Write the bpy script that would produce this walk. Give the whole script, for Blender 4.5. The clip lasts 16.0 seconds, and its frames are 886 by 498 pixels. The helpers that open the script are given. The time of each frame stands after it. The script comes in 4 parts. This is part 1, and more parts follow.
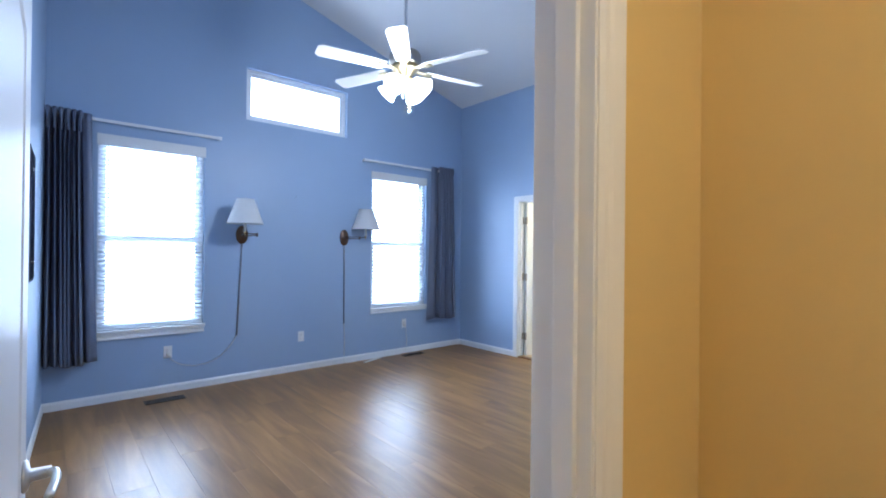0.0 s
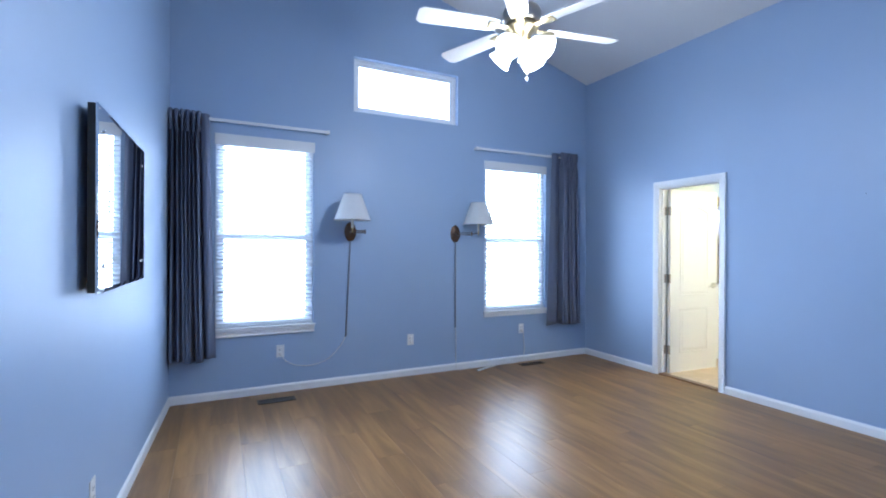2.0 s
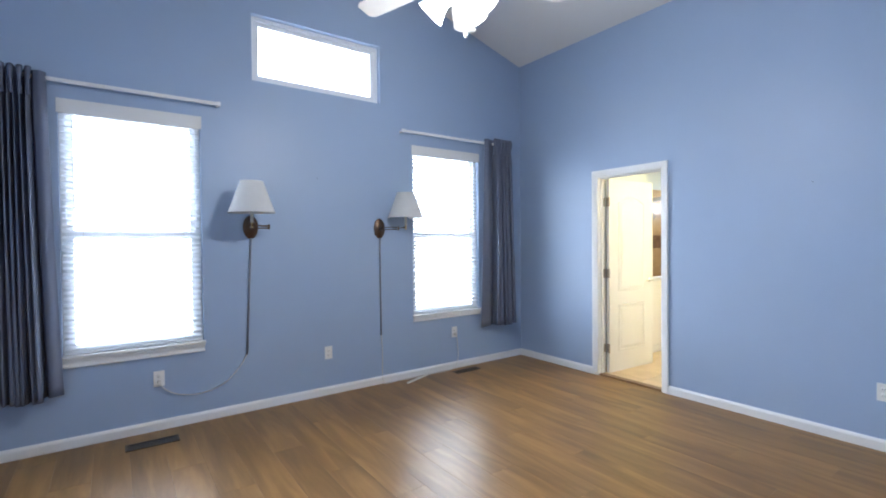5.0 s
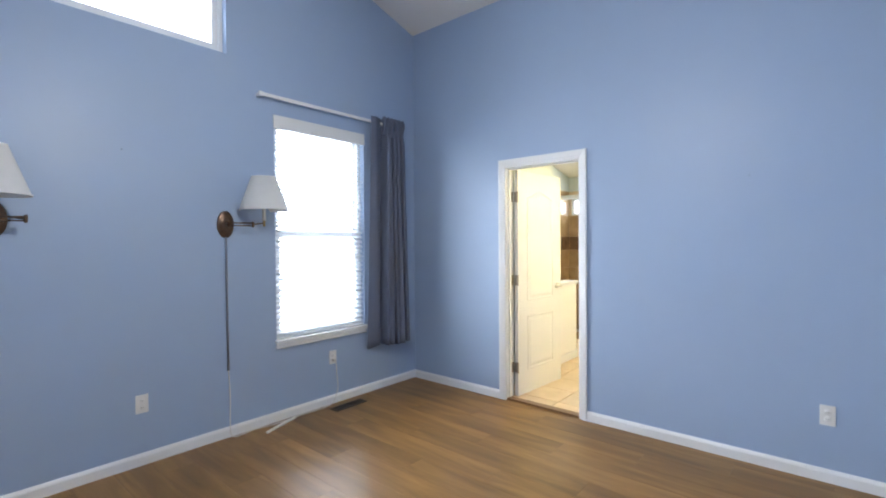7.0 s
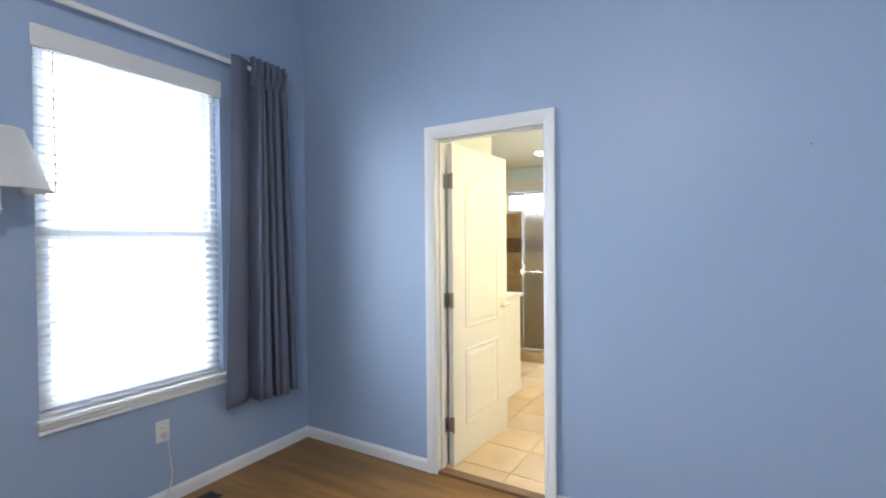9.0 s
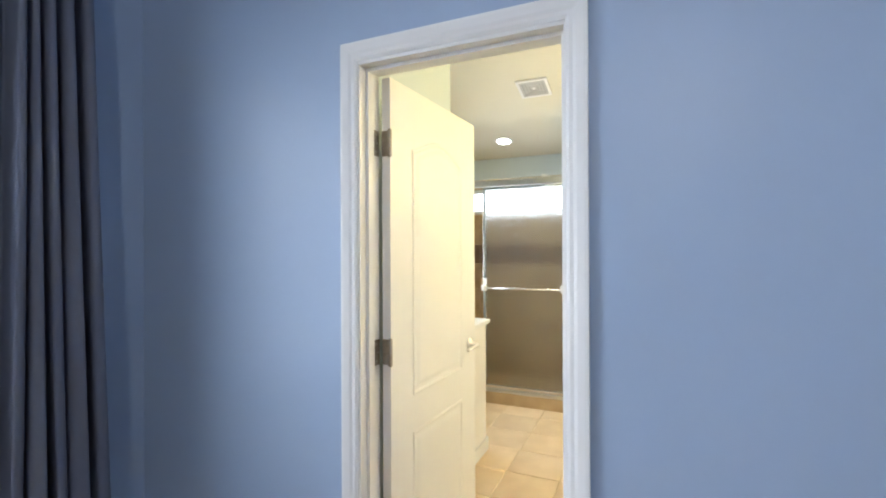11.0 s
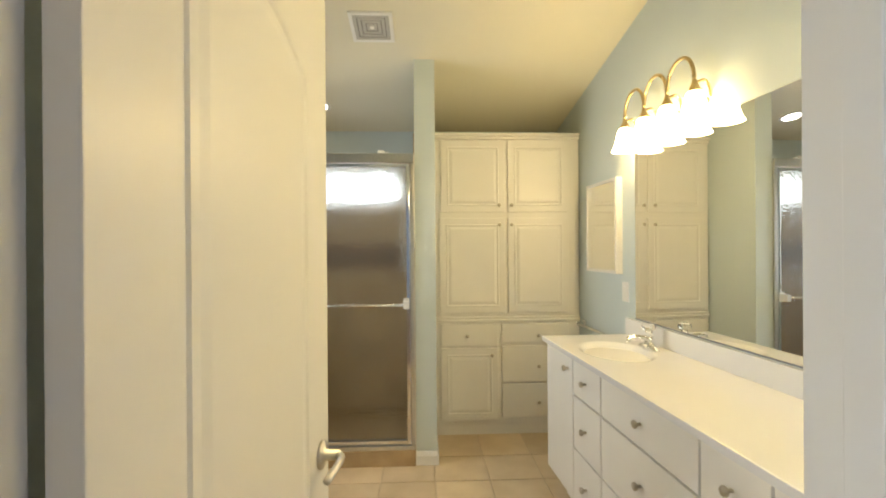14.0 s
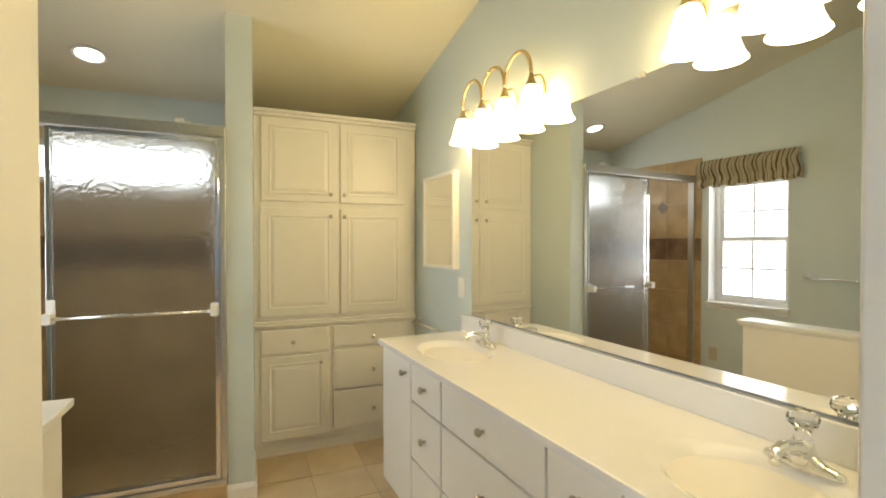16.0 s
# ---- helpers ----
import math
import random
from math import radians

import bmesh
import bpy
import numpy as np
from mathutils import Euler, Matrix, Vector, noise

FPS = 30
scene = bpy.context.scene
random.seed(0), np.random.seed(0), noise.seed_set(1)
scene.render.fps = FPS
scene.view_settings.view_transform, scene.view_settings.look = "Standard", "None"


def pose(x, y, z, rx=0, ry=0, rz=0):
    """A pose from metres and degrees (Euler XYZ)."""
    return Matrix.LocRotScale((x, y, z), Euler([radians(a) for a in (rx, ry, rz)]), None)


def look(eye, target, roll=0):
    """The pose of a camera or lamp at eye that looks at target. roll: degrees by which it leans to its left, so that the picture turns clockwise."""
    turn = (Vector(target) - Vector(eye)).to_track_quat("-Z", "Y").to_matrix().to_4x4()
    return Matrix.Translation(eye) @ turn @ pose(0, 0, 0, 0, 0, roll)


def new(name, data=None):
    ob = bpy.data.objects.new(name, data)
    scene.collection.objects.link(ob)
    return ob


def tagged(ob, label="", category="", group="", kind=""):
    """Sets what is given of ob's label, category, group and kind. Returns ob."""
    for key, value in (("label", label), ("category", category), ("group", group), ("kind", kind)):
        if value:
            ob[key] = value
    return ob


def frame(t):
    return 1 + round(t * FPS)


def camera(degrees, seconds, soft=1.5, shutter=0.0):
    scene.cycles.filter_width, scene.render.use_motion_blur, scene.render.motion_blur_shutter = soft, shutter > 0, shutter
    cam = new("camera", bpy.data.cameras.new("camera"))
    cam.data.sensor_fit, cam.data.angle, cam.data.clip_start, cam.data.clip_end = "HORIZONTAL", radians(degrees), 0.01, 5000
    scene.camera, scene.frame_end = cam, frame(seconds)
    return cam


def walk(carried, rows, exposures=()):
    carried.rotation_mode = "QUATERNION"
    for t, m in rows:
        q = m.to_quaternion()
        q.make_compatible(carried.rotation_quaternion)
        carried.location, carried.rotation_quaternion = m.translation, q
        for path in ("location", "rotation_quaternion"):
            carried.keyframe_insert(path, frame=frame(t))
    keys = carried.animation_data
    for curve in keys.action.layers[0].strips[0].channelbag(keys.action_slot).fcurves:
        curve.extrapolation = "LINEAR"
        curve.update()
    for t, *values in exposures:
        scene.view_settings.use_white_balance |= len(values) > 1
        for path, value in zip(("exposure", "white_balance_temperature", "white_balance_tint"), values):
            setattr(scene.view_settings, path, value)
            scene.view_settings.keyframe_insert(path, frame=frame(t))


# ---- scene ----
cam = camera(87.7, 16.0, 1.9)
PATH = [
    (0, (-0.018, -0.205, 1.378), (1.283, 1.315, 1.386), 0.6),
    (0.5, (0.076, -0.089, 1.369), (1.242, 1.549, 1.387), 1.0),
    (1, (0.166, 0.047, 1.384), (1.211, 1.753, 1.384), 0.9),
    (1.5, (0.249, 0.154, 1.384), (1.189, 1.919, 1.378), 0.6),
    (2, (0.309, 0.263, 1.369), (1.193, 2.057, 1.364), 0.3),
    (2.5, (0.328, 0.347, 1.367), (1.211, 2.142, 1.363), -0.1),
    (3, (0.342, 0.406, 1.36), (1.235, 2.196, 1.364), -0.3),
    (5.5, (0.723, 0.992, 1.397), (1.985, 2.543, 1.36), -0.3),
    (6, (0.871, 1.194, 1.402), (2.229, 2.662, 1.368), 0.0),
    (6.5, (1.028, 1.345, 1.393), (2.468, 2.733, 1.365), -0.1),
    (7, (1.233, 1.527, 1.389), (2.75, 2.829, 1.359), -0.4),
    (7.5, (1.459, 1.706, 1.397), (3.041, 2.93, 1.366), -0.6),
    (8, (1.725, 1.887, 1.394), (3.353, 3.05, 1.367), -0.4),
    (8.5, (2.005, 2.068, 1.378), (3.677, 3.165, 1.362), -0.5),
    (9, (2.286, 2.268, 1.406), (4.001, 3.296, 1.377), -0.5),
    (9.5, (2.544, 2.396, 1.397), (4.278, 3.393, 1.376), -0.4),
    (12, (3.837, 3.145, 1.415), (5.741, 3.759, 1.418), -0.1),
    (12.5, (4.025, 3.24, 1.416), (5.963, 3.737, 1.416), -0.0),
    (13, (4.164, 3.302, 1.415), (6.134, 3.644, 1.415), -0.0),
    (13.5, (4.28, 3.376, 1.416), (6.274, 3.523, 1.419), -0.1),
    (14, (4.371, 3.402, 1.421), (6.37, 3.322, 1.419), -0.4),
    (14.5, (4.47, 3.384, 1.418), (6.445, 3.07, 1.408), -0.6),
    (15, (4.546, 3.371, 1.419), (6.473, 2.838, 1.402), -0.6),
    (15.5, (4.578, 3.376, 1.418), (6.449, 2.670, 1.396), -0.4),
    (16, (4.636, 3.354, 1.417), (6.479, 2.577, 1.391), 0.0),
]
EXPOSURE = [(0, -0.2, 4900, 10), (3, -0.2, 5150, 10), (5.5, -0.12, 5950, 10), (9, -0.26, 6100, 10), (9.5, -0.36, 6100, 10), (12, -0.6, 6050, 10), (12.5, -0.74, 6150, 10), (13.5, -1.1, 6650, 10), (16, -1.35, 6900, 10)]
walk(cam, [(t, look(eye, target, roll)) for t, eye, target, roll in PATH], EXPOSURE)

# ---- light ----
world = bpy.data.worlds.new("world")
scene.world = world
world.use_nodes = True
wn = world.node_tree.nodes
sky = wn.new("ShaderNodeTexSky")
sky.sky_type = "NISHITA"
sky.sun_disc = False
sky.sun_elevation = radians(35)
sky.sun_rotation = radians(200)
wn["Background"].inputs[1].default_value = 0.1
world.node_tree.links.new(sky.outputs[0], wn["Background"].inputs[0])

DAY = (0.90, 0.95, 1.0)
WARM = (1.0, 0.74, 0.40)


def area_lamp(name, loc, rot, sx, sy, watts, colour):
    data = bpy.data.lights.new(name, "AREA")
    data.shape, data.size, data.size_y = "RECTANGLE", sx, sy
    data.energy, data.color, data.spread = watts, colour, radians(140)
    ob = new(name, data)
    ob.matrix_world = pose(*loc, *rot)
    return ob


def bulb_lamp(name, loc, watts, colour, radius=0.03):
    data = bpy.data.lights.new(name, "POINT")
    data.energy, data.color, data.shadow_soft_size = watts, colour, radius
    ob = new(name, data)
    ob.location = loc
    return ob


sun_data = bpy.data.lights.new("sun", "SUN")
sun_data.energy, sun_data.angle, sun_data.color = 1.0, radians(10), (1.0, 0.96, 0.9)
new("sun", sun_data).matrix_world = look((0, -6, 8), (0, 0, 2))

WIN_L = 1.95
# daylight in the window openings
area_lamp("daylight_window_1", (0.735, 5.03, 1.49), (-90, 0, 0), 0.86, 1.75, 31 * WIN_L, DAY)
area_lamp("daylight_window_2", (3.545, 5.03, 1.49), (-90, 0, 0), 0.88, 1.75, 31 * WIN_L, DAY)
area_lamp("daylight_clerestory", (2.15, 5.03, 3.02), (-90, 0, 0), 1.18, 0.54, 13 * WIN_L, DAY)
area_lamp("daylight_bath_window", (6.93, 5.10, 1.44), (-90, 0, 0), 0.62, 1.10, 40, DAY)
area_lamp("daylight_shower_window", (8.47, 4.23, 1.945), (0, 90, 0), 0.24, 1.24, 10, DAY)

# ---- materials ----
MATS = {}


def mat(name, colour, rough=0.5, metal=0.0, scale=6.0, vary=0.06, bump=0.0, bump_scale=120.0, spec=0.5, wear=0.03):
    """A painted or plain surface with two scales of variation and a fine relief."""
    if name in MATS:
        return MATS[name]
    m = bpy.data.materials.new(name)
    m.use_nodes = True
    nt, n = m.node_tree, m.node_tree.nodes
    b = n["Principled BSDF"]
    b.inputs["Roughness"].default_value = rough
    b.inputs["Metallic"].default_value = metal
    b.inputs["Specular IOR Level"].default_value = spec
    tc = n.new("ShaderNodeTexCoord")
    no = n.new("ShaderNodeTexNoise")
    no.inputs["Scale"].default_value = scale
    no.inputs["Detail"].default_value = 6
    nt.links.new(tc.outputs["Object"], no.inputs["Vector"])
    ramp = n.new("ShaderNodeMix")
    ramp.data_type = "RGBA"
    c = Vector(colour)
    lo, hi = c * (1 - vary), c * (1 + vary)
    ramp.inputs[6].default_value = (*lo, 1)
    ramp.inputs[7].default_value = (min(hi[0], 1), min(hi[1], 1), min(hi[2], 1), 1)
    nt.links.new(no.outputs[0], ramp.inputs[0])
    nt.links.new(ramp.outputs[2], b.inputs["Base Color"])
    mr = n.new("ShaderNodeMapRange")
    mr.inputs[3].default_value, mr.inputs[4].default_value = max(rough - wear, 0.02), min(rough + wear, 1)
    nt.links.new(no.outputs[0], mr.inputs[0])
    nt.links.new(mr.outputs[0], b.inputs["Roughness"])
    if bump:
        n2 = n.new("ShaderNodeTexNoise")
        n2.inputs["Scale"].default_value = bump_scale
        n2.inputs["Detail"].default_value = 3
        nt.links.new(tc.outputs["Object"], n2.inputs["Vector"])
        bp = n.new("ShaderNodeBump")
        bp.inputs["Strength"].default_value = bump
        bp.inputs["Distance"].default_value = 0.002
        nt.links.new(n2.outputs[0], bp.inputs["Height"])
        nt.links.new(bp.outputs[0], b.inputs["Normal"])
    MATS[name] = m
    return m


def glow(name, colour, strength):
    m = bpy.data.materials.new(name)
    m.use_nodes = True
    b = m.node_tree.nodes["Principled BSDF"]
    b.inputs["Base Color"].default_value = (0.9, 0.88, 0.85, 1)
    b.inputs["Roughness"].default_value = 0.35
    b.inputs["Emission Color"].default_value = (*colour, 1)
    b.inputs["Emission Strength"].default_value = strength
    return m


def wood_floor():
    m = bpy.data.materials.new("laminate_oak")
    m.use_nodes = True
    nt, n = m.node_tree, m.node_tree.nodes
    b = n["Principled BSDF"]
    b.inputs["Specular IOR Level"].default_value = 0.30
    tc = n.new("ShaderNodeTexCoord")
    oi = n.new("ShaderNodeObjectInfo")
    add = n.new("ShaderNodeVectorMath")
    add.operation = "ADD"
    sc = n.new("ShaderNodeVectorMath")
    sc.operation = "SCALE"
    com = n.new("ShaderNodeCombineXYZ")
    for k in range(3):
        nt.links.new(oi.outputs["Random"], com.inputs[k])
    nt.links.new(com.outputs[0], sc.inputs[0])
    sc.inputs["Scale"].default_value = 37.0
    nt.links.new(tc.outputs["Object"], add.inputs[0])
    nt.links.new(sc.outputs[0], add.inputs[1])
    mp = n.new("ShaderNodeMapping")
    mp.inputs["Scale"].default_value = (6.5, 0.8, 1)
    nt.links.new(add.outputs[0], mp.inputs[0])
    g = n.new("ShaderNodeTexNoise")
    g.inputs["Scale"].default_value = 1.6
    g.inputs["Detail"].default_value = 9
    g.inputs["Roughness"].default_value = 0.55
    g.inputs["Distortion"].default_value = 0.5
    nt.links.new(mp.outputs[0], g.inputs["Vector"])
    r = n.new("ShaderNodeValToRGB")
    e = r.color_ramp.elements
    e[0].position, e[0].color = 0.28, (0.165, 0.085, 0.024, 1)
    e[1].position, e[1].color = 0.74, (0.375, 0.205, 0.068, 1)
    mid = e.new(0.5)
    mid.color = (0.250, 0.132, 0.040, 1)
    nt.links.new(g.outputs[0], r.inputs[0])
    # each board a little lighter or darker than its neighbours
    hsv = n.new("ShaderNodeHueSaturation")
    mr = n.new("ShaderNodeMapRange")
    mr.inputs[3].default_value, mr.inputs[4].default_value = 0.90, 1.11
    nt.links.new(oi.outputs["Random"], mr.inputs[0])
    nt.links.new(mr.outputs[0], hsv.inputs["Value"])
    nt.links.new(r.outputs[0], hsv.inputs["Color"])
    nt.links.new(hsv.outputs[0], b.inputs["Base Color"])
    rr = n.new("ShaderNodeMapRange")
    rr.inputs[3].default_value, rr.inputs[4].default_value = 0.30, 0.40
    nt.links.new(g.outputs[0], rr.inputs[0])
    nt.links.new(rr.outputs[0], b.inputs["Roughness"])
    bp = n.new("ShaderNodeBump")
    bp.inputs["Strength"].default_value = 0.12
    bp.inputs["Distance"].default_value = 0.0015
    nt.links.new(g.outputs[0], bp.inputs["Height"])
    nt.links.new(bp.outputs[0], b.inputs["Normal"])
    return m


def tile_mat(name, lo, hi, rough):
    m = bpy.data.materials.new(name)
    m.use_nodes = True
    nt, n = m.node_tree, m.node_tree.nodes
    b = n["Principled BSDF"]
    b.inputs["Roughness"].default_value = rough
    tc = n.new("ShaderNodeTexCoord")
    oi = n.new("ShaderNodeObjectInfo")
    sc = n.new("ShaderNodeVectorMath")
    sc.operation = "MULTIPLY_ADD"
    sc.inputs[1].default_value = (1, 1, 1)
    com = n.new("ShaderNodeCombineXYZ")
    ml = n.new("ShaderNodeMath")
    ml.operation = "MULTIPLY"
    ml.inputs[1].default_value = 41
    nt.links.new(oi.outputs["Random"], ml.inputs[0])
    for k in range(3):
        nt.links.new(ml.outputs[0], com.inputs[k])
    nt.links.new(tc.outputs["Object"], sc.inputs[0])
    nt.links.new(com.outputs[0], sc.inputs[2])
    g = n.new("ShaderNodeTexNoise")
    g.inputs["Scale"].default_value = 5
    g.inputs["Detail"].default_value = 7
    nt.links.new(sc.outputs[0], g.inputs["Vector"])
    r = n.new("ShaderNodeValToRGB")
    e = r.color_ramp.elements
    e[0].position, e[0].color = 0.35, (*lo, 1)
    e[1].position, e[1].color = 0.68, (*hi, 1)
    nt.links.new(g.outputs[0], r.inputs[0])
    hsv = n.new("ShaderNodeHueSaturation")
    mr = n.new("ShaderNodeMapRange")
    mr.inputs[3].default_value, mr.inputs[4].default_value = 0.93, 1.06
    nt.links.new(oi.outputs["Random"], mr.inputs[0])
    nt.links.new(mr.outputs[0], hsv.inputs["Value"])
    nt.links.new(r.outputs[0], hsv.inputs["Color"])
    nt.links.new(hsv.outputs[0], b.inputs["Base Color"])
    return m


def glass_mat(name, rough=0.0, relief=0.0, colour=(1, 1, 1)):
    m = bpy.data.materials.new(name)
    m.use_nodes = True
    nt, n = m.node_tree, m.node_tree.nodes
    b = n["Principled BSDF"]
    b.inputs["Base Color"].default_value = (*colour, 1)
    b.inputs["Transmission Weight"].default_value = 1.0
    b.inputs["Roughness"].default_value = rough
    b.inputs["IOR"].default_value = 1.45
    if relief:
        tc = n.new("ShaderNodeTexCoord")
        v = n.new("ShaderNodeTexVoronoi")
        v.inputs["Scale"].default_value = 55
        v.feature = "SMOOTH_F1"
        nt.links.new(tc.outputs["Object"], v.inputs["Vector"])
        bp = n.new("ShaderNodeBump")
        bp.inputs["Strength"].default_value = relief
        bp.inputs["Distance"].default_value = 0.004
        nt.links.new(v.outputs[0], bp.inputs["Height"])
        nt.links.new(bp.outputs[0], b.inputs["Normal"])
    return m


def striped_cloth():
    m = bpy.data.materials.new("striped_cloth")
    m.use_nodes = True
    nt, n = m.node_tree, m.node_tree.nodes
    b = n["Principled BSDF"]
    b.inputs["Roughness"].default_value = 0.85
    uv = n.new("ShaderNodeTexCoord")
    mp = n.new("ShaderNodeMapping")
    mp.inputs["Scale"].default_value = (1, 1, 1)
    nt.links.new(uv.outputs["Object"], mp.inputs[0])
    w = n.new("ShaderNodeTexWave")
    w.wave_type, w.bands_direction = "BANDS", "X"
    w.inputs["Scale"].default_value = 4.6
    w.inputs["Distortion"].default_value = 2.6
    w.inputs["Detail"].default_value = 1.0
    w.inputs["Detail Scale"].default_value = 1.2
    nt.links.new(mp.outputs[0], w.inputs["Vector"])
    r = n.new("ShaderNodeValToRGB")
    r.color_ramp.interpolation = "CONSTANT"
    e = r.color_ramp.elements
    e[0].position, e[0].color = 0.0, (0.46, 0.41, 0.27, 1)
    e[1].position, e[1].color = 0.30, (0.06, 0.032, 0.014, 1)
    for p, c in ((0.48, (0.26, 0.14, 0.05, 1)), (0.62, (0.06, 0.045, 0.03, 1)), (0.72, (0.45, 0.42, 0.30, 1))):
        k = e.new(p)
        k.color = c
    nt.links.new(w.outputs[0], r.inputs[0])
    nt.links.new(r.outputs[0], b.inputs["Base Color"])
    return m


def translucent(name, colour, weight):
    m = mat(name, colour, 0.8, scale=30, vary=0.05, bump=0.15, bump_scale=600, spec=0.25)
    nt, n = m.node_tree, m.node_tree.nodes
    out = n["Material Output"]
    tr = n.new("ShaderNodeBsdfTranslucent")
    tr.inputs[0].default_value = (*colour, 1)
    mx = n.new("ShaderNodeMixShader")
    mx.inputs[0].default_value = weight
    nt.links.new(n["Principled BSDF"].outputs[0], mx.inputs[1])
    nt.links.new(tr.outputs[0], mx.inputs[2])
    nt.links.new(mx.outputs[0], out.inputs[0])
    return m


BLUE = mat("blue_wall_paint", (0.345, 0.440, 0.600), 0.42, scale=1.3, vary=0.035, bump=0.12, bump_scale=260, spec=0.4)
AQUA = mat("pale_aqua_wall_paint", (0.59, 0.66, 0.66), 0.5, scale=1.5, vary=0.03, bump=0.1, bump_scale=260)
YELLOW = mat("ochre_wall_paint", (0.68, 0.50, 0.19), 0.5, scale=1.5, vary=0.03, bump=0.1, bump_scale=260)
CEIL = mat("white_ceiling_paint", (0.74, 0.73, 0.71), 0.9, scale=2.0, vary=0.02, bump=0.15, bump_scale=300)
# creamier than CEIL: the vanity lamps' yellow light is put into the colour
LAMPLITC = mat("lamplit_ceiling_paint", (0.72, 0.68, 0.54), 0.9, scale=2.0, vary=0.02, bump=0.15, bump_scale=300)
TRIM = mat("white_gloss_trim", (0.80, 0.80, 0.79), 0.34, scale=9.0, vary=0.015, wear=0.012, spec=0.35)
DOORW = mat("white_door_paint", (0.82, 0.81, 0.78), 0.34, scale=9.0, vary=0.015, wear=0.012, spec=0.35, bump=0.05, bump_scale=90)
CABW = mat("white_cabinet_paint", (0.83, 0.81, 0.77), 0.35, scale=4.0, vary=0.03)
VINYL = mat("white_vinyl", (0.80, 0.82, 0.84), 0.35, vary=0.02)
SLAT = translucent("white_blind_slat", (0.84, 0.86, 0.88), 0.42)
CURT = translucent("slate_curtain_cloth", (0.185, 0.208, 0.285), 0.25)
CREAMP = mat("cream_vinyl_valance", (0.74, 0.74, 0.72), 0.5, vary=0.03)
BRONZE = mat("aged_bronze", (0.13, 0.085, 0.06), 0.30, 0.9, scale=40, vary=0.3)
DARKB = mat("slate_cord_cover", (0.21, 0.225, 0.27), 0.45, 0.2, vary=0.1)
BRASS = mat("antique_brass", (0.62, 0.48, 0.25), 0.28, 1.0, scale=30, vary=0.15)
STEEL = mat("brushed_steel", (0.66, 0.64, 0.60), 0.34, 1.0, scale=60, vary=0.15)
HINGE = mat("worn_hinge_steel", (0.40, 0.36, 0.31), 0.4, 1.0, scale=60, vary=0.3)
CHROME = mat("chrome", (0.85, 0.85, 0.86), 0.08, 1.0, vary=0.03)
NICKEL = mat("satin_nickel", (0.55, 0.50, 0.42), 0.3, 1.0, vary=0.1)
SHADE = translucent("white_linen_shade", (0.80, 0.80, 0.79), 0.35)
PLATE = mat("white_plastic_plate", (0.80, 0.79, 0.76), 0.3, vary=0.02)
DARK = mat("dark_slot", (0.03, 0.028, 0.025), 0.6)
REG = mat("brown_register", (0.055, 0.042, 0.032), 0.4, 0.4, vary=0.15)
CORD = mat("white_cord", (0.70, 0.68, 0.62), 0.5, vary=0.05)
BLADE = mat("white_fan_blade", (0.78, 0.77, 0.74), 0.4, vary=0.04)
MARBLE = mat("cultured_marble", (0.81, 0.81, 0.82), 0.12, scale=3.0, vary=0.03)
MIRROR = mat("mirror_silver", (0.93, 0.94, 0.94), 0.01, 1.0, vary=0.0)
MIRROR.node_tree.nodes["Map Range"].inputs[3].default_value = 0.0
MIRROR.node_tree.nodes["Map Range"].inputs[4].default_value = 0.01
GLASS = glass_mat("clear_glass")
OBSC = glass_mat("hammered_glass", 0.23, 1.0, (0.84, 0.88, 0.86))
FROST = glass_mat("crystal_glass", 0.03)
FLOORW = wood_floor()
UNDER = mat("dark_joint", (0.06, 0.04, 0.025), 0.8, vary=0.1)
FTILE = tile_mat("beige_floor_tile", (0.63, 0.48, 0.30), (0.73, 0.58, 0.39), 0.35)
GROUT = mat("light_grout", (0.63, 0.51, 0.36), 0.9, vary=0.08)
STILE = tile_mat("tan_shower_tile", (0.38, 0.26, 0.13), (0.52, 0.38, 0.21), 0.35)
BTILE = tile_mat("brown_band_tile", (0.13, 0.075, 0.04), (0.26, 0.16, 0.085), 0.4)
DTILE = tile_mat("dark_diamond_tile", (0.16, 0.13, 0.10), (0.26, 0.22, 0.18), 0.4)
CLOTH = striped_cloth()
BULB = glow("fan_shade_glow", (1.0, 0.95, 0.86), 9.0)
BULBW = glow("vanity_shade_glow", (1.0, 0.760, 0.37), 108.0)
# thin glass: lets part of the light of its neighbours through
clear = BULBW.node_tree.nodes.new("ShaderNodeBsdfTransparent")
thin = BULBW.node_tree.nodes.new("ShaderNodeMixShader")
thin.inputs[0].default_value = 0.80
BULBW.node_tree.links.new(BULBW.node_tree.nodes["Principled BSDF"].outputs[0], thin.inputs[1])
BULBW.node_tree.links.new(clear.outputs[0], thin.inputs[2])
BULBW.node_tree.links.new(thin.outputs[0], BULBW.node_tree.nodes["Material Output"].inputs[0])
CANL = glow("recessed_lens_glow", (1.0, 0.92, 0.78), 24.0)

# ---- builders ----


def thing(name, loc=(0, 0, 0), rz=0.0, label="", category="", group="", kind=""):
    e = new(name)
    e.matrix_world = pose(*loc, 0, 0, rz)
    return tagged(e, label, category, group, kind)


def part(name, bm, material, parent=None, label="", smooth=False):
    me = bpy.data.meshes.new(name)
    bmesh.ops.recalc_face_normals(bm, faces=bm.faces[:])
    bm.to_mesh(me)
    bm.free()
    me.materials.append(material)
    if smooth:
        for p in me.polygons:
            p.use_smooth = True
    ob = new(name, me)
    if parent is not None:
        ob.parent = parent
    if label:
        ob["label"] = label
    return ob


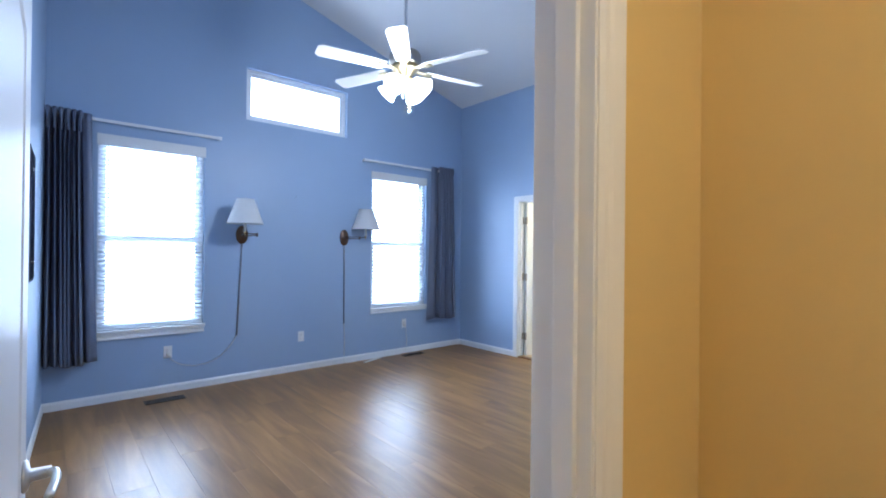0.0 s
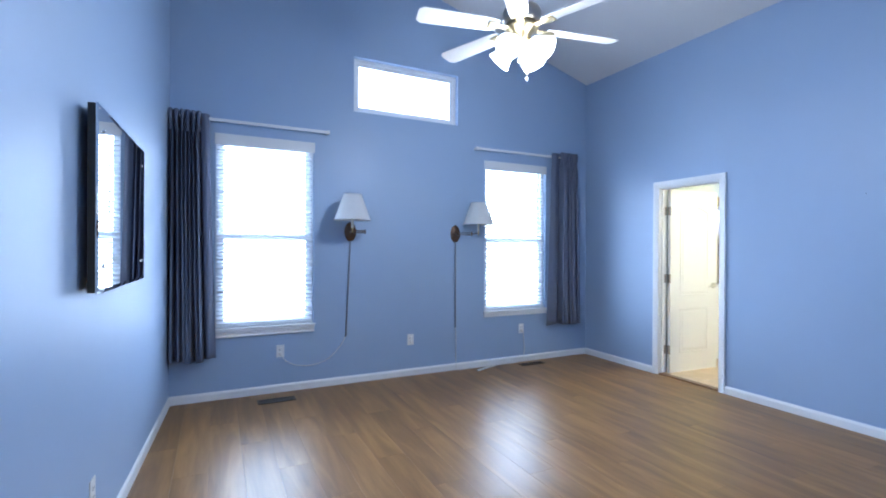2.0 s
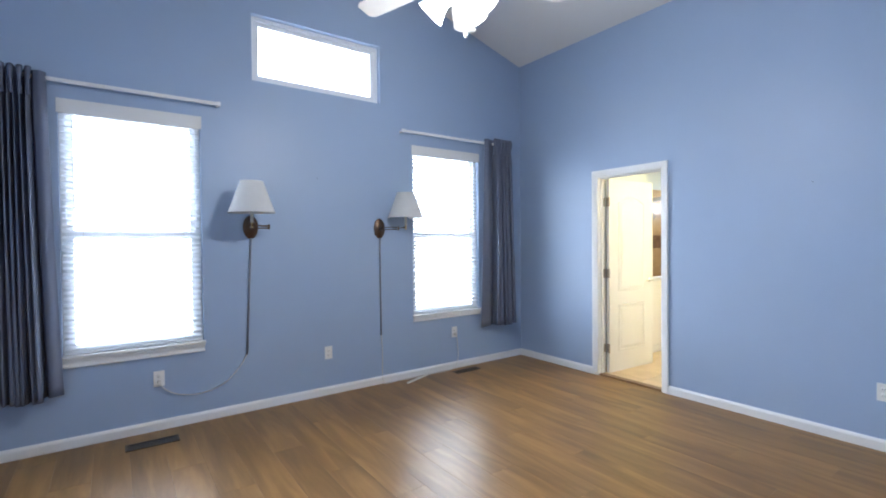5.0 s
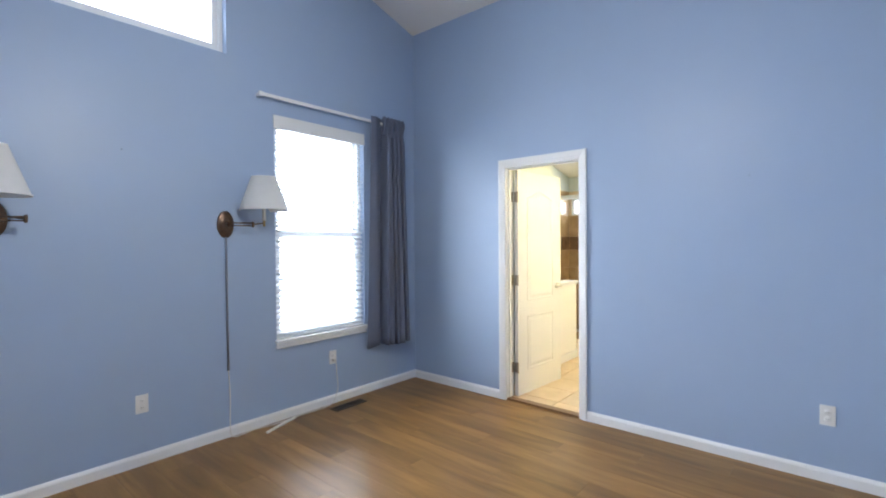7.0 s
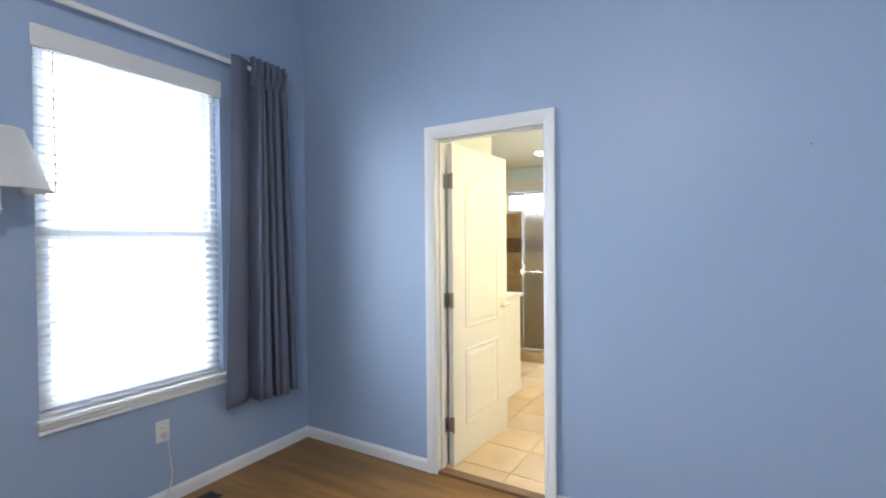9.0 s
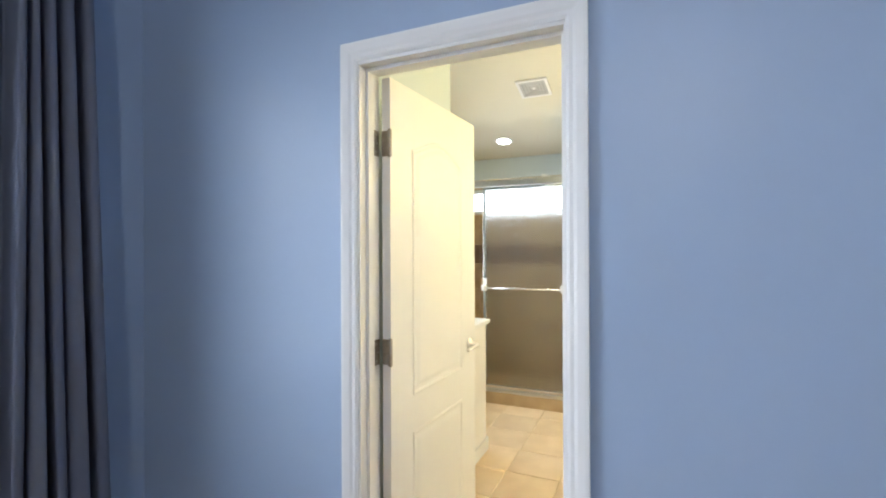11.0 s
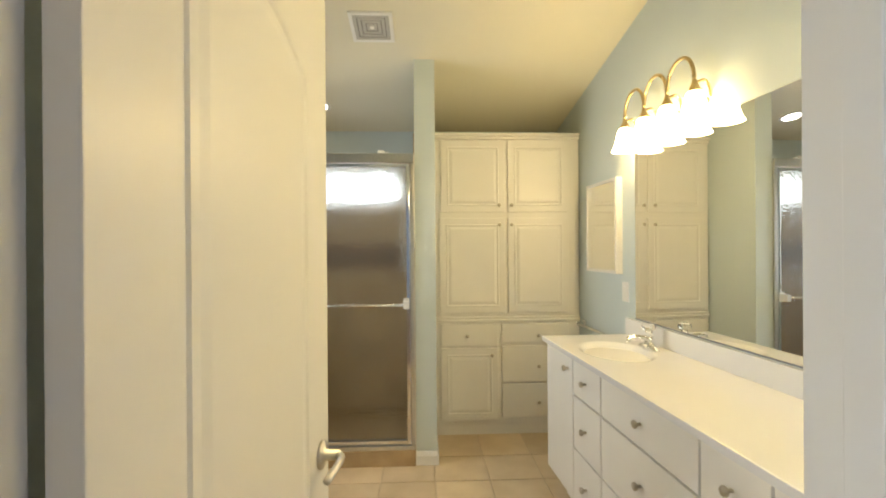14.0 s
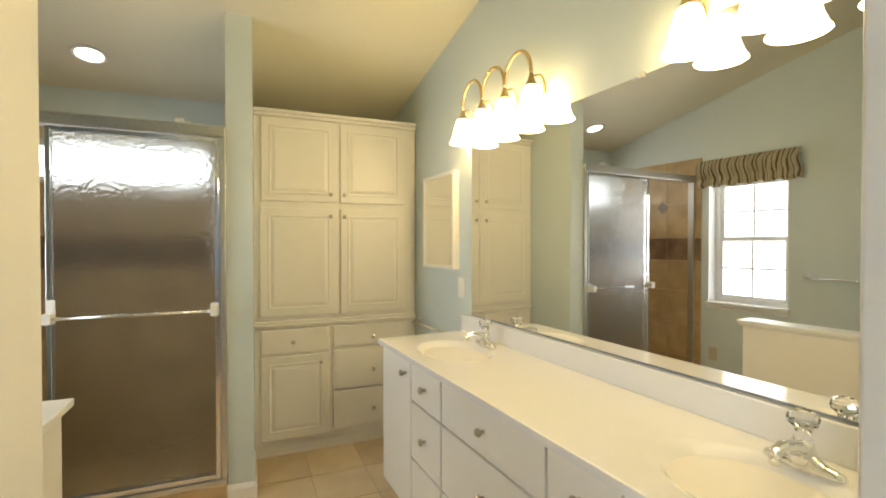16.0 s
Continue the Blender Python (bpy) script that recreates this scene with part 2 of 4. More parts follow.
def box(bm, x0, x1, y0, y1, z0, z1, bevel=0.0):
    m = Matrix.LocRotScale(((x0 + x1) / 2, (y0 + y1) / 2, (z0 + z1) / 2), None, (abs(x1 - x0), abs(y1 - y0), abs(z1 - z0)))
    r = bmesh.ops.create_cube(bm, size=1.0, matrix=m)
    if bevel:
        es = {e for v in r["verts"] for e in v.link_edges}
        bmesh.ops.bevel(bm, geom=list(es), offset=bevel, segments=2, affect="EDGES", profile=0.6)
    return bm


def boxes(*dims, bevel=0.0):
    bm = bmesh.new()
    for d in dims:
        box(bm, *d, bevel=bevel)
    return bm


def lathe(profile, seg=24, m=None, bm=None, close=True):
    """Turns (radius, height) pairs about z."""
    bm = bm or bmesh.new()
    rings = []
    for r, z in profile:
        if r < 1e-5:
            rings.append([bm.verts.new((0, 0, z))])
        else:
            rings.append([bm.verts.new((r * math.cos(2 * math.pi * k / seg), r * math.sin(2 * math.pi * k / seg), z)) for k in range(seg)])
    for a, b in zip(rings, rings[1:]):
        for k in range(seg):
            q = [a[k % len(a)], a[(k + 1) % len(a)], b[(k + 1) % len(b)], b[k % len(b)]]
            q = list(dict.fromkeys(q))
            if len(q) > 2:
                bm.faces.new(q)
    if m is not None:
        bmesh.ops.transform(bm, matrix=m, verts=[v for ring in rings for v in ring])
    return bm


def tube(points, r, seg=10, bm=None):
    """A round bar along points, with closed ends."""
    bm = bm or bmesh.new()
    pts = [Vector(p) for p in points]
    rings = []
    for i, p in enumerate(pts):
        d = (pts[min(i + 1, len(pts) - 1)] - pts[max(i - 1, 0)]).normalized()
        q = d.to_track_quat("Z", "Y").to_matrix()
        rad = r[i] if isinstance(r, (list, tuple)) else r
        rings.append([bm.verts.new(p + q @ Vector((rad * math.cos(2 * math.pi * k / seg), rad * math.sin(2 * math.pi * k / seg), 0))) for k in range(seg)])
    for a, b in zip(rings, rings[1:]):
        best = min(range(seg), key=lambda s: sum((a[k].co - b[(k + s) % seg].co).length for k in range(seg)))
        for k in range(seg):
            bm.faces.new((a[k], a[(k + 1) % seg], b[(k + 1 + best) % seg], b[(k + best) % seg]))
    bm.faces.new(rings[0])
    bm.faces.new(rings[-1][::-1])
    return bm


def bez(points, n=16):
    """A smooth line through a few points."""
    p = [Vector(q) for q in points]
    p = [2 * p[0] - p[1]] + p + [2 * p[-1] - p[-2]]
    out = []
    for i in range(1, len(p) - 2):
        for k in range(n):
            t = k / n
            out.append(0.5 * ((2 * p[i]) + (p[i + 1] - p[i - 1]) * t + (2 * p[i - 1] - 5 * p[i] + 4 * p[i + 1] - p[i + 2]) * t * t
                              + (3 * p[i] - p[i - 1] - 3 * p[i + 1] + p[i + 2]) * t ** 3))
    out.append(p[-2])
    return out


def prism(outline, d0, d1, bm=None):
    """Extrudes an (x, z) outline along y from d0 to d1."""
    bm = bm or bmesh.new()
    a = [bm.verts.new((x, d0, z)) for x, z in outline]
    b = [bm.verts.new((x, d1, z)) for x, z in outline]
    bm.faces.new(a)
    bm.faces.new(b[::-1])
    for k in range(len(a)):
        j = (k + 1) % len(a)
        bm.faces.new((a[k], b[k], b[j], a[j]))
    return bm


def inset(outline, d):
    """Moves an anticlockwise outline inwards by d."""
    n, out = len(outline), []
    for k in range(n):
        p0, p1, p2 = (Vector(outline[(k + s) % n]) for s in (-1, 0, 1))
        a, b = (p1 - p0).normalized(), (p2 - p1).normalized()
        na, nb = Vector((-a.y, a.x)), Vector((-b.y, b.x))
        h = (na + nb).normalized()
        out.append(p1 + h * (d / max(h.dot(na), 0.3)))
    return out


def moulding(outline, y, out, steps, bm=None):
    """A raised moulding that follows an outline on a face at y; out: -1 or 1, the way it stands proud. steps: (inset, height)."""
    bm = bm or bmesh.new()
    rings = [[bm.verts.new((p[0], y + out * h, p[1])) for p in inset(outline, d)] for d, h in steps]
    for a, b in zip(rings, rings[1:]):
        for k in range(len(a)):
            j = (k + 1) % len(a)
            bm.faces.new((a[k], a[j], b[j], b[k]))
    if steps[-1][1] > 0.0005:
        bm.faces.new(rings[-1])
    return bm


def slab_wall(name, axis, at, thick, u0, u1, z0, z1, holes, material, label, cut=None, m=None):
    """A wall in the plane axis = at, thick metres to the far side, with openings (u0, u1, z0, z1) right through it. cut: a plane (point, normal) above which it ends."""
    us = sorted({u0, u1, *(h[0] for h in holes), *(h[1] for h in holes)})
    zs = sorted({z0, z1, *(h[2] for h in holes), *(h[3] for h in holes)})
    bm = bmesh.new()

    def solid(i, j):
        if not (0 <= i < len(us) - 1 and 0 <= j < len(zs) - 1):
            return False
        u, z = (us[i] + us[i + 1]) / 2, (zs[j] + zs[j + 1]) / 2
        return not any(h[0] < u < h[1] and h[2] < z < h[3] for h in holes)

    def v(u, d, z):
        return bm.verts.new((at + d, u, z) if axis == "x" else (u, at + d, z))

    def quad(*c):
        bm.faces.new([v(*q) for q in c])
    for i in range(len(us) - 1):
        for j in range(len(zs) - 1):
            if not solid(i, j):
                continue
            a, b, c, d = us[i], us[i + 1], zs[j], zs[j + 1]
            for t in (0, thick):
                quad((a, t, c), (b, t, c), (b, t, d), (a, t, d))
            if not solid(i - 1, j):
                quad((a, 0, c), (a, thick, c), (a, thick, d), (a, 0, d))
            if not solid(i + 1, j):
                quad((b, 0, c), (b, thick, c), (b, thick, d), (b, 0, d))
            if not solid(i, j - 1):
                quad((a, 0, c), (b, 0, c), (b, thick, c), (a, thick, c))
            if not solid(i, j + 1):
                quad((a, 0, d), (b, 0, d), (b, thick, d), (a, thick, d))
    bmesh.ops.remove_doubles(bm, verts=bm.verts[:], dist=1e-5)
    if cut:
        bmesh.ops.bisect_plane(bm, geom=bm.verts[:] + bm.edges[:] + bm.faces[:], plane_co=cut[0], plane_no=cut[1], clear_outer=True)
        bmesh.ops.holes_fill(bm, edges=[e for e in bm.edges if e.is_boundary])
    ob = part(name, bm, material)
    if m is not None:
        ob.matrix_world = m
    return tagged(ob, label, "wall", kind="structure")

# ---- structure ----
BC = ((4.65, 0, 3.50), (0.285, 0, 1))      # bedroom ceiling plane
TC = ((7.20, 0, 2.70), (0.235, 0, 1))      # bathroom ceiling plane
WEST = pose(-0.30, 0.25, 0, 0, 0, -3.11)
W1, W2, CL = (0.305, 1.165, 0.625, 2.375), (3.105, 3.99, 0.625, 2.375), (1.555, 2.745, 2.745, 3.30)
BD = (3.047, 3.752, 0.0, 2.045)             # bathroom doorway in y and z
ED = (-0.105, 0.645, 0.0, 2.05)             # entry doorway in x and z
NY = 4.90                                   # bathroom's north wall
SH = (3.61, 4.85, 1.82, 2.08)
BW = (6.61, 7.248, 0.885, 1.99)

slab_wall("wall_north", "y", 4.85, 0.15, -0.45, 4.79, 0, 5.4, [W1, W2, CL], BLUE, "blue painted plaster wall with three windows", BC)
slab_wall("wall_east", "x", 4.65, 0.05, 0.245, 4.85, 0, 5.4, [BD], BLUE, "blue painted plaster wall with a doorway", BC)
slab_wall("wall_south", "y", 0.305, -0.06, -0.45, 4.70, 0, 5.4, [ED], BLUE, "blue painted plaster wall with the entry doorway", BC)
slab_wall("wall_west", "x", 0.0, -0.12, -0.06, 4.66, 0, 5.4, [], BLUE, "blue painted plaster wall with hung mirrors", (WEST.inverted() @ Vector(BC[0]), Vector((0.2846, 0.0155, 1))), WEST)
slab_wall("wall_hall_north", "y", 0.19, 0.055, -0.45, 1.05, 0, 2.55, [ED], YELLOW, "ochre yellow painted hall wall round the doorway")
slab_wall("wall_hall_east", "x", 1.05, 0.1, -2.2, 0.245, 0, 2.55, [], YELLOW, "ochre yellow painted hall wall")
slab_wall("wall_hall_west", "x", -0.45, -0.1, -2.2, 0.245, 0, 2.55, [], YELLOW, "ochre yellow painted hall wall")
slab_wall("wall_hall_south", "y", -2.2, -0.1, -0.55, 1.15, 0, 2.55, [], YELLOW, "ochre yellow painted hall wall")
slab_wall("wall_bath_west", "x", 4.70, 0.067, 1.95, NY, 0, 3.6, [BD], AQUA, "pale aqua bathroom wall round the doorway", TC)
slab_wall("wall_bath_south", "y", 2.22, -0.12, 4.72, 8.47, 0, 3.6, [], AQUA, "pale aqua bathroom wall behind the vanity", TC)
slab_wall("wall_bath_north", "y", NY, 0.18, 4.767, 8.47, 0, 3.6, [BW], AQUA, "pale aqua bathroom wall with a window", TC)
slab_wall("wall_bath_east", "x", 8.35, 0.12, 2.22, NY, 0, 3.6, [SH], AQUA, "pale aqua wall above the shower tiling", TC)
slab_wall("wall_shower_stub", "y", 3.33, 0.135, 7.385, 8.35, 0, 3.6, [], AQUA, "pale aqua partition beside the shower", TC)
slab_wall("wall_toilet_partition", "y", 3.892, 0.12, 4.767, 5.80, 0, 3.6, [], AQUA, "pale aqua partition wall behind the open door", TC)


def ceiling(name, x0, x1, y0, y1, plane, label, paint):
    p, n = plane
    z = lambda x: p[2] - (x - p[0]) * n[0]
    bm = prism([(x0, z(x0)), (x1, z(x1)), (x1, z(x1) + 0.12), (x0, z(x0) + 0.12)], y0, y1)
    return tagged(part(name, bm, paint), label, "ceiling", kind="structure")


ceiling("ceiling_bedroom", -0.55, 4.70, 0.24, 5.0, BC, "white sloping vaulted ceiling", CEIL)
ceiling("ceiling_bathroom", 4.70, 8.50, 1.9, 5.08, TC, "sloping bathroom ceiling, yellow lamplight put into its colour", LAMPLITC)
tagged(part("ceiling_hall", boxes((-0.55, 1.15, -2.3, 0.24, 2.5, 2.6)), CEIL), "white flat hall ceiling", "ceiling", kind="structure")
floor = tagged(part("floor", boxes((-0.55, 4.70, 0.245, 4.86, -0.12, -0.006), (-0.55, 1.15, -2.3, 0.245, -0.12, -0.006)), UNDER), "brown wood laminate floor", "floor", kind="structure")
bath_floor = tagged(part("floor_bathroom", boxes((4.702, 8.47, 1.9, 5.06, -0.12, 0.006)), GROUT), "beige ceramic tile floor with light grout", "floor", kind="structure")
tagged(part("ground", boxes((-60, 60, 5.6, 120, -0.5, -0.3)), mat("grass_ground", (0.10, 0.13, 0.05), 0.9, scale=2, vary=0.3)), "grass outside the windows", "ground", kind="structure")


def skirting(name, p, q, side, h=0.075, t=0.014, material=TRIM):
    """A baseboard from p to q on the floor, standing to the left (side 1) or right (-1) of that line."""
    p, q = Vector((*p, 0)), Vector((*q, 0))
    L = (q - p).length
    prof = [(0, 0), (t, 0), (t, h * 0.72), (t * 0.75, h * 0.84), (t * 0.45, h * 0.93), (0.003, h), (0, h)]
    bm = bmesh.new()
    a = [bm.verts.new((0, side * d, z)) for d, z in prof]
    b = [bm.verts.new((L, side * d, z)) for d, z in prof]
    for k in range(len(a)):
        j = (k + 1) % len(a)
        bm.faces.new((a[k], a[j], b[j], b[k]))
    bm.faces.new(a[::-1])
    bm.faces.new(b)
    ob = part(name, bm, material)
    ang = math.degrees(math.atan2(q.y - p.y, q.x - p.x))
    ob.matrix_world = pose(p.x, p.y, 0, 0, 0, ang)
    return tagged(ob, "white painted wooden baseboard", "baseboard", kind="structure")


skirting("baseboard_north", (-0.05, 4.85), (4.65, 4.85), -1)
skirting("baseboard_east_a", (4.65, 3.801), (4.65, 4.836), 1)
skirting("baseboard_east_b", (4.65, 0.305), (4.65, 2.998), 1)
skirting("baseboard_south", (0.707, 0.305), (4.636, 0.305), 1)
skirting("baseboard_west", (-0.297, 0.306), (-0.0515, 4.836), -1)
skirting("baseboard_stub_end", (7.385, 3.33), (7.385, 3.465), 1, 0.10)
skirting("baseboard_stub_side", (7.371, 3.33), (7.80, 3.33), -1, 0.10)
skirting("baseboard_stub_front", (7.371, 3.465), (7.385, 3.465), 1, 0.10)


def casing(name, axis, at, out, u0, u1, top, w=0.06):
    """A moulded door casing round an opening, on the face at, standing proud by out."""
    prof = [(0.0, 0.006), (0.010, 0.011), (0.020, 0.011), (0.030, 0.015), (0.050, 0.018), (w, 0.018), (w, 0.0)]
    bm = bmesh.new()
    r = 0.004
    path = [(u0 - r, 0.0, -1, 0), (u0 - r, top + r, -1, 1), (u1 + r, top + r, 1, 1), (u1 + r, 0.0, 1, 0)]
    rings = []
    for u, z, du, dz in path:
        ring = []
        for d, h in [(0.0, 0.0)] + prof:
            uu, zz = u + du * d, z + dz * d
            ring.append(bm.verts.new((at + out * h, uu, zz) if axis == "x" else (uu, at + out * h, zz)))
        rings.append(ring)
    for a, b in zip(rings, rings[1:]):
        for k in range(len(a)):
            j = (k + 1) % len(a)
            bm.faces.new((a[k], a[j], b[j], b[k]))
    for e in (rings[0], rings[-1]):
        bm.faces.new(e)
    return tagged(part(name, bm, TRIM), "white moulded wooden door casing", "trim", kind="structure")


casing("trim_bath_door_bedroom", "x", 4.65, -1, BD[0] + 0.016, BD[1] - 0.016, BD[3] - 0.010)
casing("trim_bath_door_inside", "x", 4.767, 1, BD[0] + 0.016, BD[1] - 0.016, BD[3] - 0.010)
casing("trim_entry_bedroom", "y", 0.305, 1, ED[0] + 0.016, ED[1] - 0.016, ED[3] - 0.010)
casing("trim_entry_hall", "y", 0.19, -1, ED[0] + 0.016, ED[1] - 0.016, ED[3] - 0.010)


def jamb(name, axis, a0, a1, u0, u1, top, stop_a, stop_b):
    """The lining of a doorway between the faces a0 and a1, with its stop between stop_a and stop_b."""
    t, s = 0.018, 0.012
    d = [(a0, a1, u0 - 0.002, u0 + t, 0, top - t), (a0, a1, u1 - t, u1 + 0.002, 0, top - t), (a0, a1, u0 - 0.002, u1 + 0.002, top - t, top + 0.002),
         (stop_a, stop_b, u0 + t, u0 + t + s, 0, top - t - s), (stop_a, stop_b, u1 - t - s, u1 - t, 0, top - t - s), (stop_a, stop_b, u0 + t, u1 - t, top - t - s, top - t)]
    if axis == "y":
        d = [(c[2], c[3], c[0], c[1], c[4], c[5]) for c in d]
    return tagged(part(name, boxes(*d, bevel=0.0015), TRIM), "white painted door jamb with its stop", "trim", kind="structure")


jamb("trim_bath_jamb", "x", 4.648, 4.770, BD[0], BD[1], BD[3], 4.685, 4.718)
jamb("trim_entry_jamb", "y", 0.188, 0.307, ED[0], ED[1], ED[3], 0.215, 0.255)
tagged(part("trim_threshold", boxes((4.652, 4.722, BD[0] + 0.018, BD[1] - 0.018, -0.005, 0.017), bevel=0.005), mat("oak_threshold", (0.20, 0.11, 0.05), 0.4, vary=0.2)),
       "brown wooden threshold strip in the doorway", "trim", kind="structure")

# ---- doors ----


def lever_set(parent, x, z, y, out, back):
    """A steel lever handle on the face at y; back: the way the lever points along x."""
    h = part("handle", lathe([(0, 0), (0.031, 0), (0.032, 0.004), (0.028, 0.009), (0.013, 0.012), (0.011, 0.045), (0, 0.046)], 24, pose(x, y, z, -90 * out)), STEEL, parent, "brushed steel lever handle", True)
    part("lever", tube(bez([(x, y + out * 0.040, z), (x + back * 0.02, y + out * 0.052, z + 0.002), (x + back * 0.06, y + out * 0.054, z + 0.003), (x + back * 0.115, y + out * 0.046, z - 0.004)], 6), [0.0095] * 6 + [0.008] * 13, 12), STEEL, h, "", True)
    return h


def door_leaf(name, loc, rz, width, height, lever_back, label, lever_z=0.952):
    """A two-panel moulded leaf with an arched upper panel; hinged at local x = 0, 35 mm thick from y = 0 to 0.035."""
    d = thing(name, loc, rz, label, "door", kind="structure")
    part("leaf", boxes((0.002, width, 0, 0.035, 0.008, height), bevel=0.002), DOORW, d)
    s = 0.148
    arch = [(s + (width - 2 * s) * k / 16, 1.79 + 0.065 * math.sin(math.pi * k / 16) ** 1.3) for k in range(16, -1, -1)]
    upper = [(s, 0.85), (width - s, 0.85)] + arch
    lower = [(s, 0.22), (width - s, 0.22), (width - s, 0.715), (s, 0.715)]
    steps = [(0, 0), (0.004, 0.0045), (0.011, 0.0045), (0.018, 0.0005), (0.030, 0.0006), (0.048, 0.0042), (0.052, 0.0045)]
    for o in (upper, lower):
        for y, out in ((0, -1), (0.035, 1)):
            part("panel", moulding(o, y, out, steps), DOORW, d)
    for y, out in ((0, -1), (0.035, 1)):
        lever_set(d, width - 0.065, lever_z, y, out, lever_back)
    return d


bath_door = door_leaf("door_bathroom", (4.766, 3.687, 0), -3.8, 0.735, 2.02, -1, "white two-panel bathroom door standing open")
for z in (1.785, 1.045, 0.265):
    h = part("hinge", boxes((-0.042, -0.006, 0.0425, 0.0460, z - 0.045, z + 0.045), (-0.003, 0.0005, 0.0, 0.033, z - 0.045, z + 0.045), bevel=0.001), HINGE, bath_door, "worn dark steel butt hinge")
    for dz in (-0.03, 0.0, 0.03):
        part("screw", lathe([(0, 0), (0.0042, 0), (0.003, 0.0014), (0, 0.0016)], 10, pose(-0.024 + 0.008 * (dz == 0), 0.0425, z + dz, 90, 0, 0)), STEEL, h, "", True)
    part("knuckle", tube([(-0.004, -0.002, z - 0.05), (-0.004, -0.002, z - 0.045), (-0.004, -0.002, z + 0.045), (-0.004, -0.002, z + 0.05)], [0.004, 0.0075, 0.0075, 0.004], 12), HINGE, h, "", True)
entry_door = door_leaf("door_entry", (-0.088, 0.322, 0), 87.2, 0.790, 2.02, -1, "white two-panel entry door swung open into the room", 0.915)

# ---- windows of the bedroom ----


def sash_window(name, o, y, label, mid=None, grid=False, depth=0.14):
    """A vinyl window in the opening o (x0, x1, z0, z1) of a wall whose room face is y."""
    x0, x1, z0, z1 = o
    w = thing(name, ((x0 + x1) / 2, y, z0), 0, label, "window", kind="structure")
    hw, H = (x1 - x0) / 2, z1 - z0
    f = 0.034
    a, b = depth - 0.085, depth - 0.025
    part("window_frame", boxes((-hw, -hw + f, a, b, 0, H), (hw - f, hw, a, b, 0, H), (-hw + f, hw - f, a, b, 0, f), (-hw + f, hw - f, a, b, H - f, H), bevel=0.003), VINYL, w)
    spans = [(f, mid + 0.02, a + 0.004), (mid - 0.02, H - f, a + 0.028)] if mid else [(f, H - f, a + 0.012)]
    for lo, hi, yy in spans:
        s, e = 0.036, hw - f
        sash = part("sash", boxes((-e, -e + s, yy, yy + 0.022, lo, hi), (e - s, e, yy, yy + 0.022, lo, hi), (-e + s, e - s, yy, yy + 0.022, lo, lo + s), (-e + s, e - s, yy, yy + 0.022, hi - s, hi), bevel=0.002), VINYL, w)
        pane = part("pane", boxes((-e + s, e - s, yy + 0.008, yy + 0.012, lo + s, hi - s)), GLASS, sash)
        pane.visible_shadow = False
        if grid:
            c = (lo + hi) / 2
            part("muntin", boxes((-0.008, 0.008, yy + 0.002, yy + 0.007, lo + s, hi - s), bevel=0.001), VINYL, sash)
            part("muntin", boxes((-e + s, e - s, yy + 0.001, yy + 0.006, c - 0.008, c + 0.008), bevel=0.001), VINYL, sash)
    return w


def sill_trim(w, hw, t=0.07):
    """The layered white sill below a window."""
    part("window_sill", boxes((-hw - 0.012, hw + 0.012, -0.035, 0.06, -0.012, 0.008), bevel=0.004), TRIM, w)
    part("apron", boxes((-hw - 0.009, hw + 0.009, -0.026, 0.0, -0.030, -0.016), (-hw - 0.004, hw + 0.004, -0.012, 0.0, -t, -0.034), (-hw - 0.007, hw + 0.007, -0.020, 0.0, -t - 0.004, -t + 0.010), bevel=0.003), TRIM, w)


def blind(name, o, y, label):
    """A slatted blind with a head valance, in the opening o."""
    x0, x1, z0, z1 = o
    hw = (x1 - x0) / 2 - 0.006
    t = thing(name, ((x0 + x1) / 2, y, z0), 0, label, "window blind", "blinds of the bedroom windows")
    H = z1 - z0
    part("headrail", boxes((-hw, hw, 0.006, 0.05, H - 0.055, H - 0.004), bevel=0.002), VINYL, t)
    part("valance", boxes((-hw - 0.014, hw + 0.014, -0.016, -0.004, H - 0.090, H + 0.010), bevel=0.004), CREAMP, t, "cream head valance")
    part("bottom_rail", boxes((-hw, hw, 0.006, 0.046, 0.014, 0.030), bevel=0.003), VINYL, t)
    n = 39
    me = None
    for k in range(n):
        z = 0.055 + (H - 0.14) * k / (n - 1)
        if me is None:
            bm = bmesh.new()
            rows = []
            for j in range(5):
                q = (j - 2) / 2
                yy, zz = 0.023 * q, 0.0025 * (1 - q * q)
                rows.append([bm.verts.new((sx * (hw - 0.004), yy, zz)) for sx in (-1, 1)])
            low = [[bm.verts.new(v.co - Vector((0, 0, 0.0028))) for v in r] for r in rows]
            for p, q in zip(rows, rows[1:]):
                bm.faces.new((p[0], p[1], q[1], q[0]))
            for p, q in zip(low, low[1:]):
                bm.faces.new((q[0], q[1], p[1], p[0]))
            for r, l in ((rows[0], low[0]), (rows[-1], low[-1])):
                bm.faces.new((r[0], r[1], l[1], l[0]))
            for s in (0, 1):
                bm.faces.new([r[s] for r in rows] + [l[s] for l in low[::-1]])
            ob = part("slat", bm, SLAT, t)
            me = ob.data
        else:
            ob = new("slat", me)
            ob.parent = t
        ob.matrix_local = pose(0, 0.028, z, 24, 0, 0)
    for x in (-hw + 0.12, hw - 0.12):
        part("ladder_cord", tube([(x, 0.004, 0.02), (x, 0.004, H - 0.05)], 0.0012, 6), CORD, t)
    part("wand", tube([(-hw + 0.07, -0.002, H - 0.08), (-hw + 0.072, -0.004, H - 0.75)], 0.004, 8), VINYL, t, "", True)
    return t


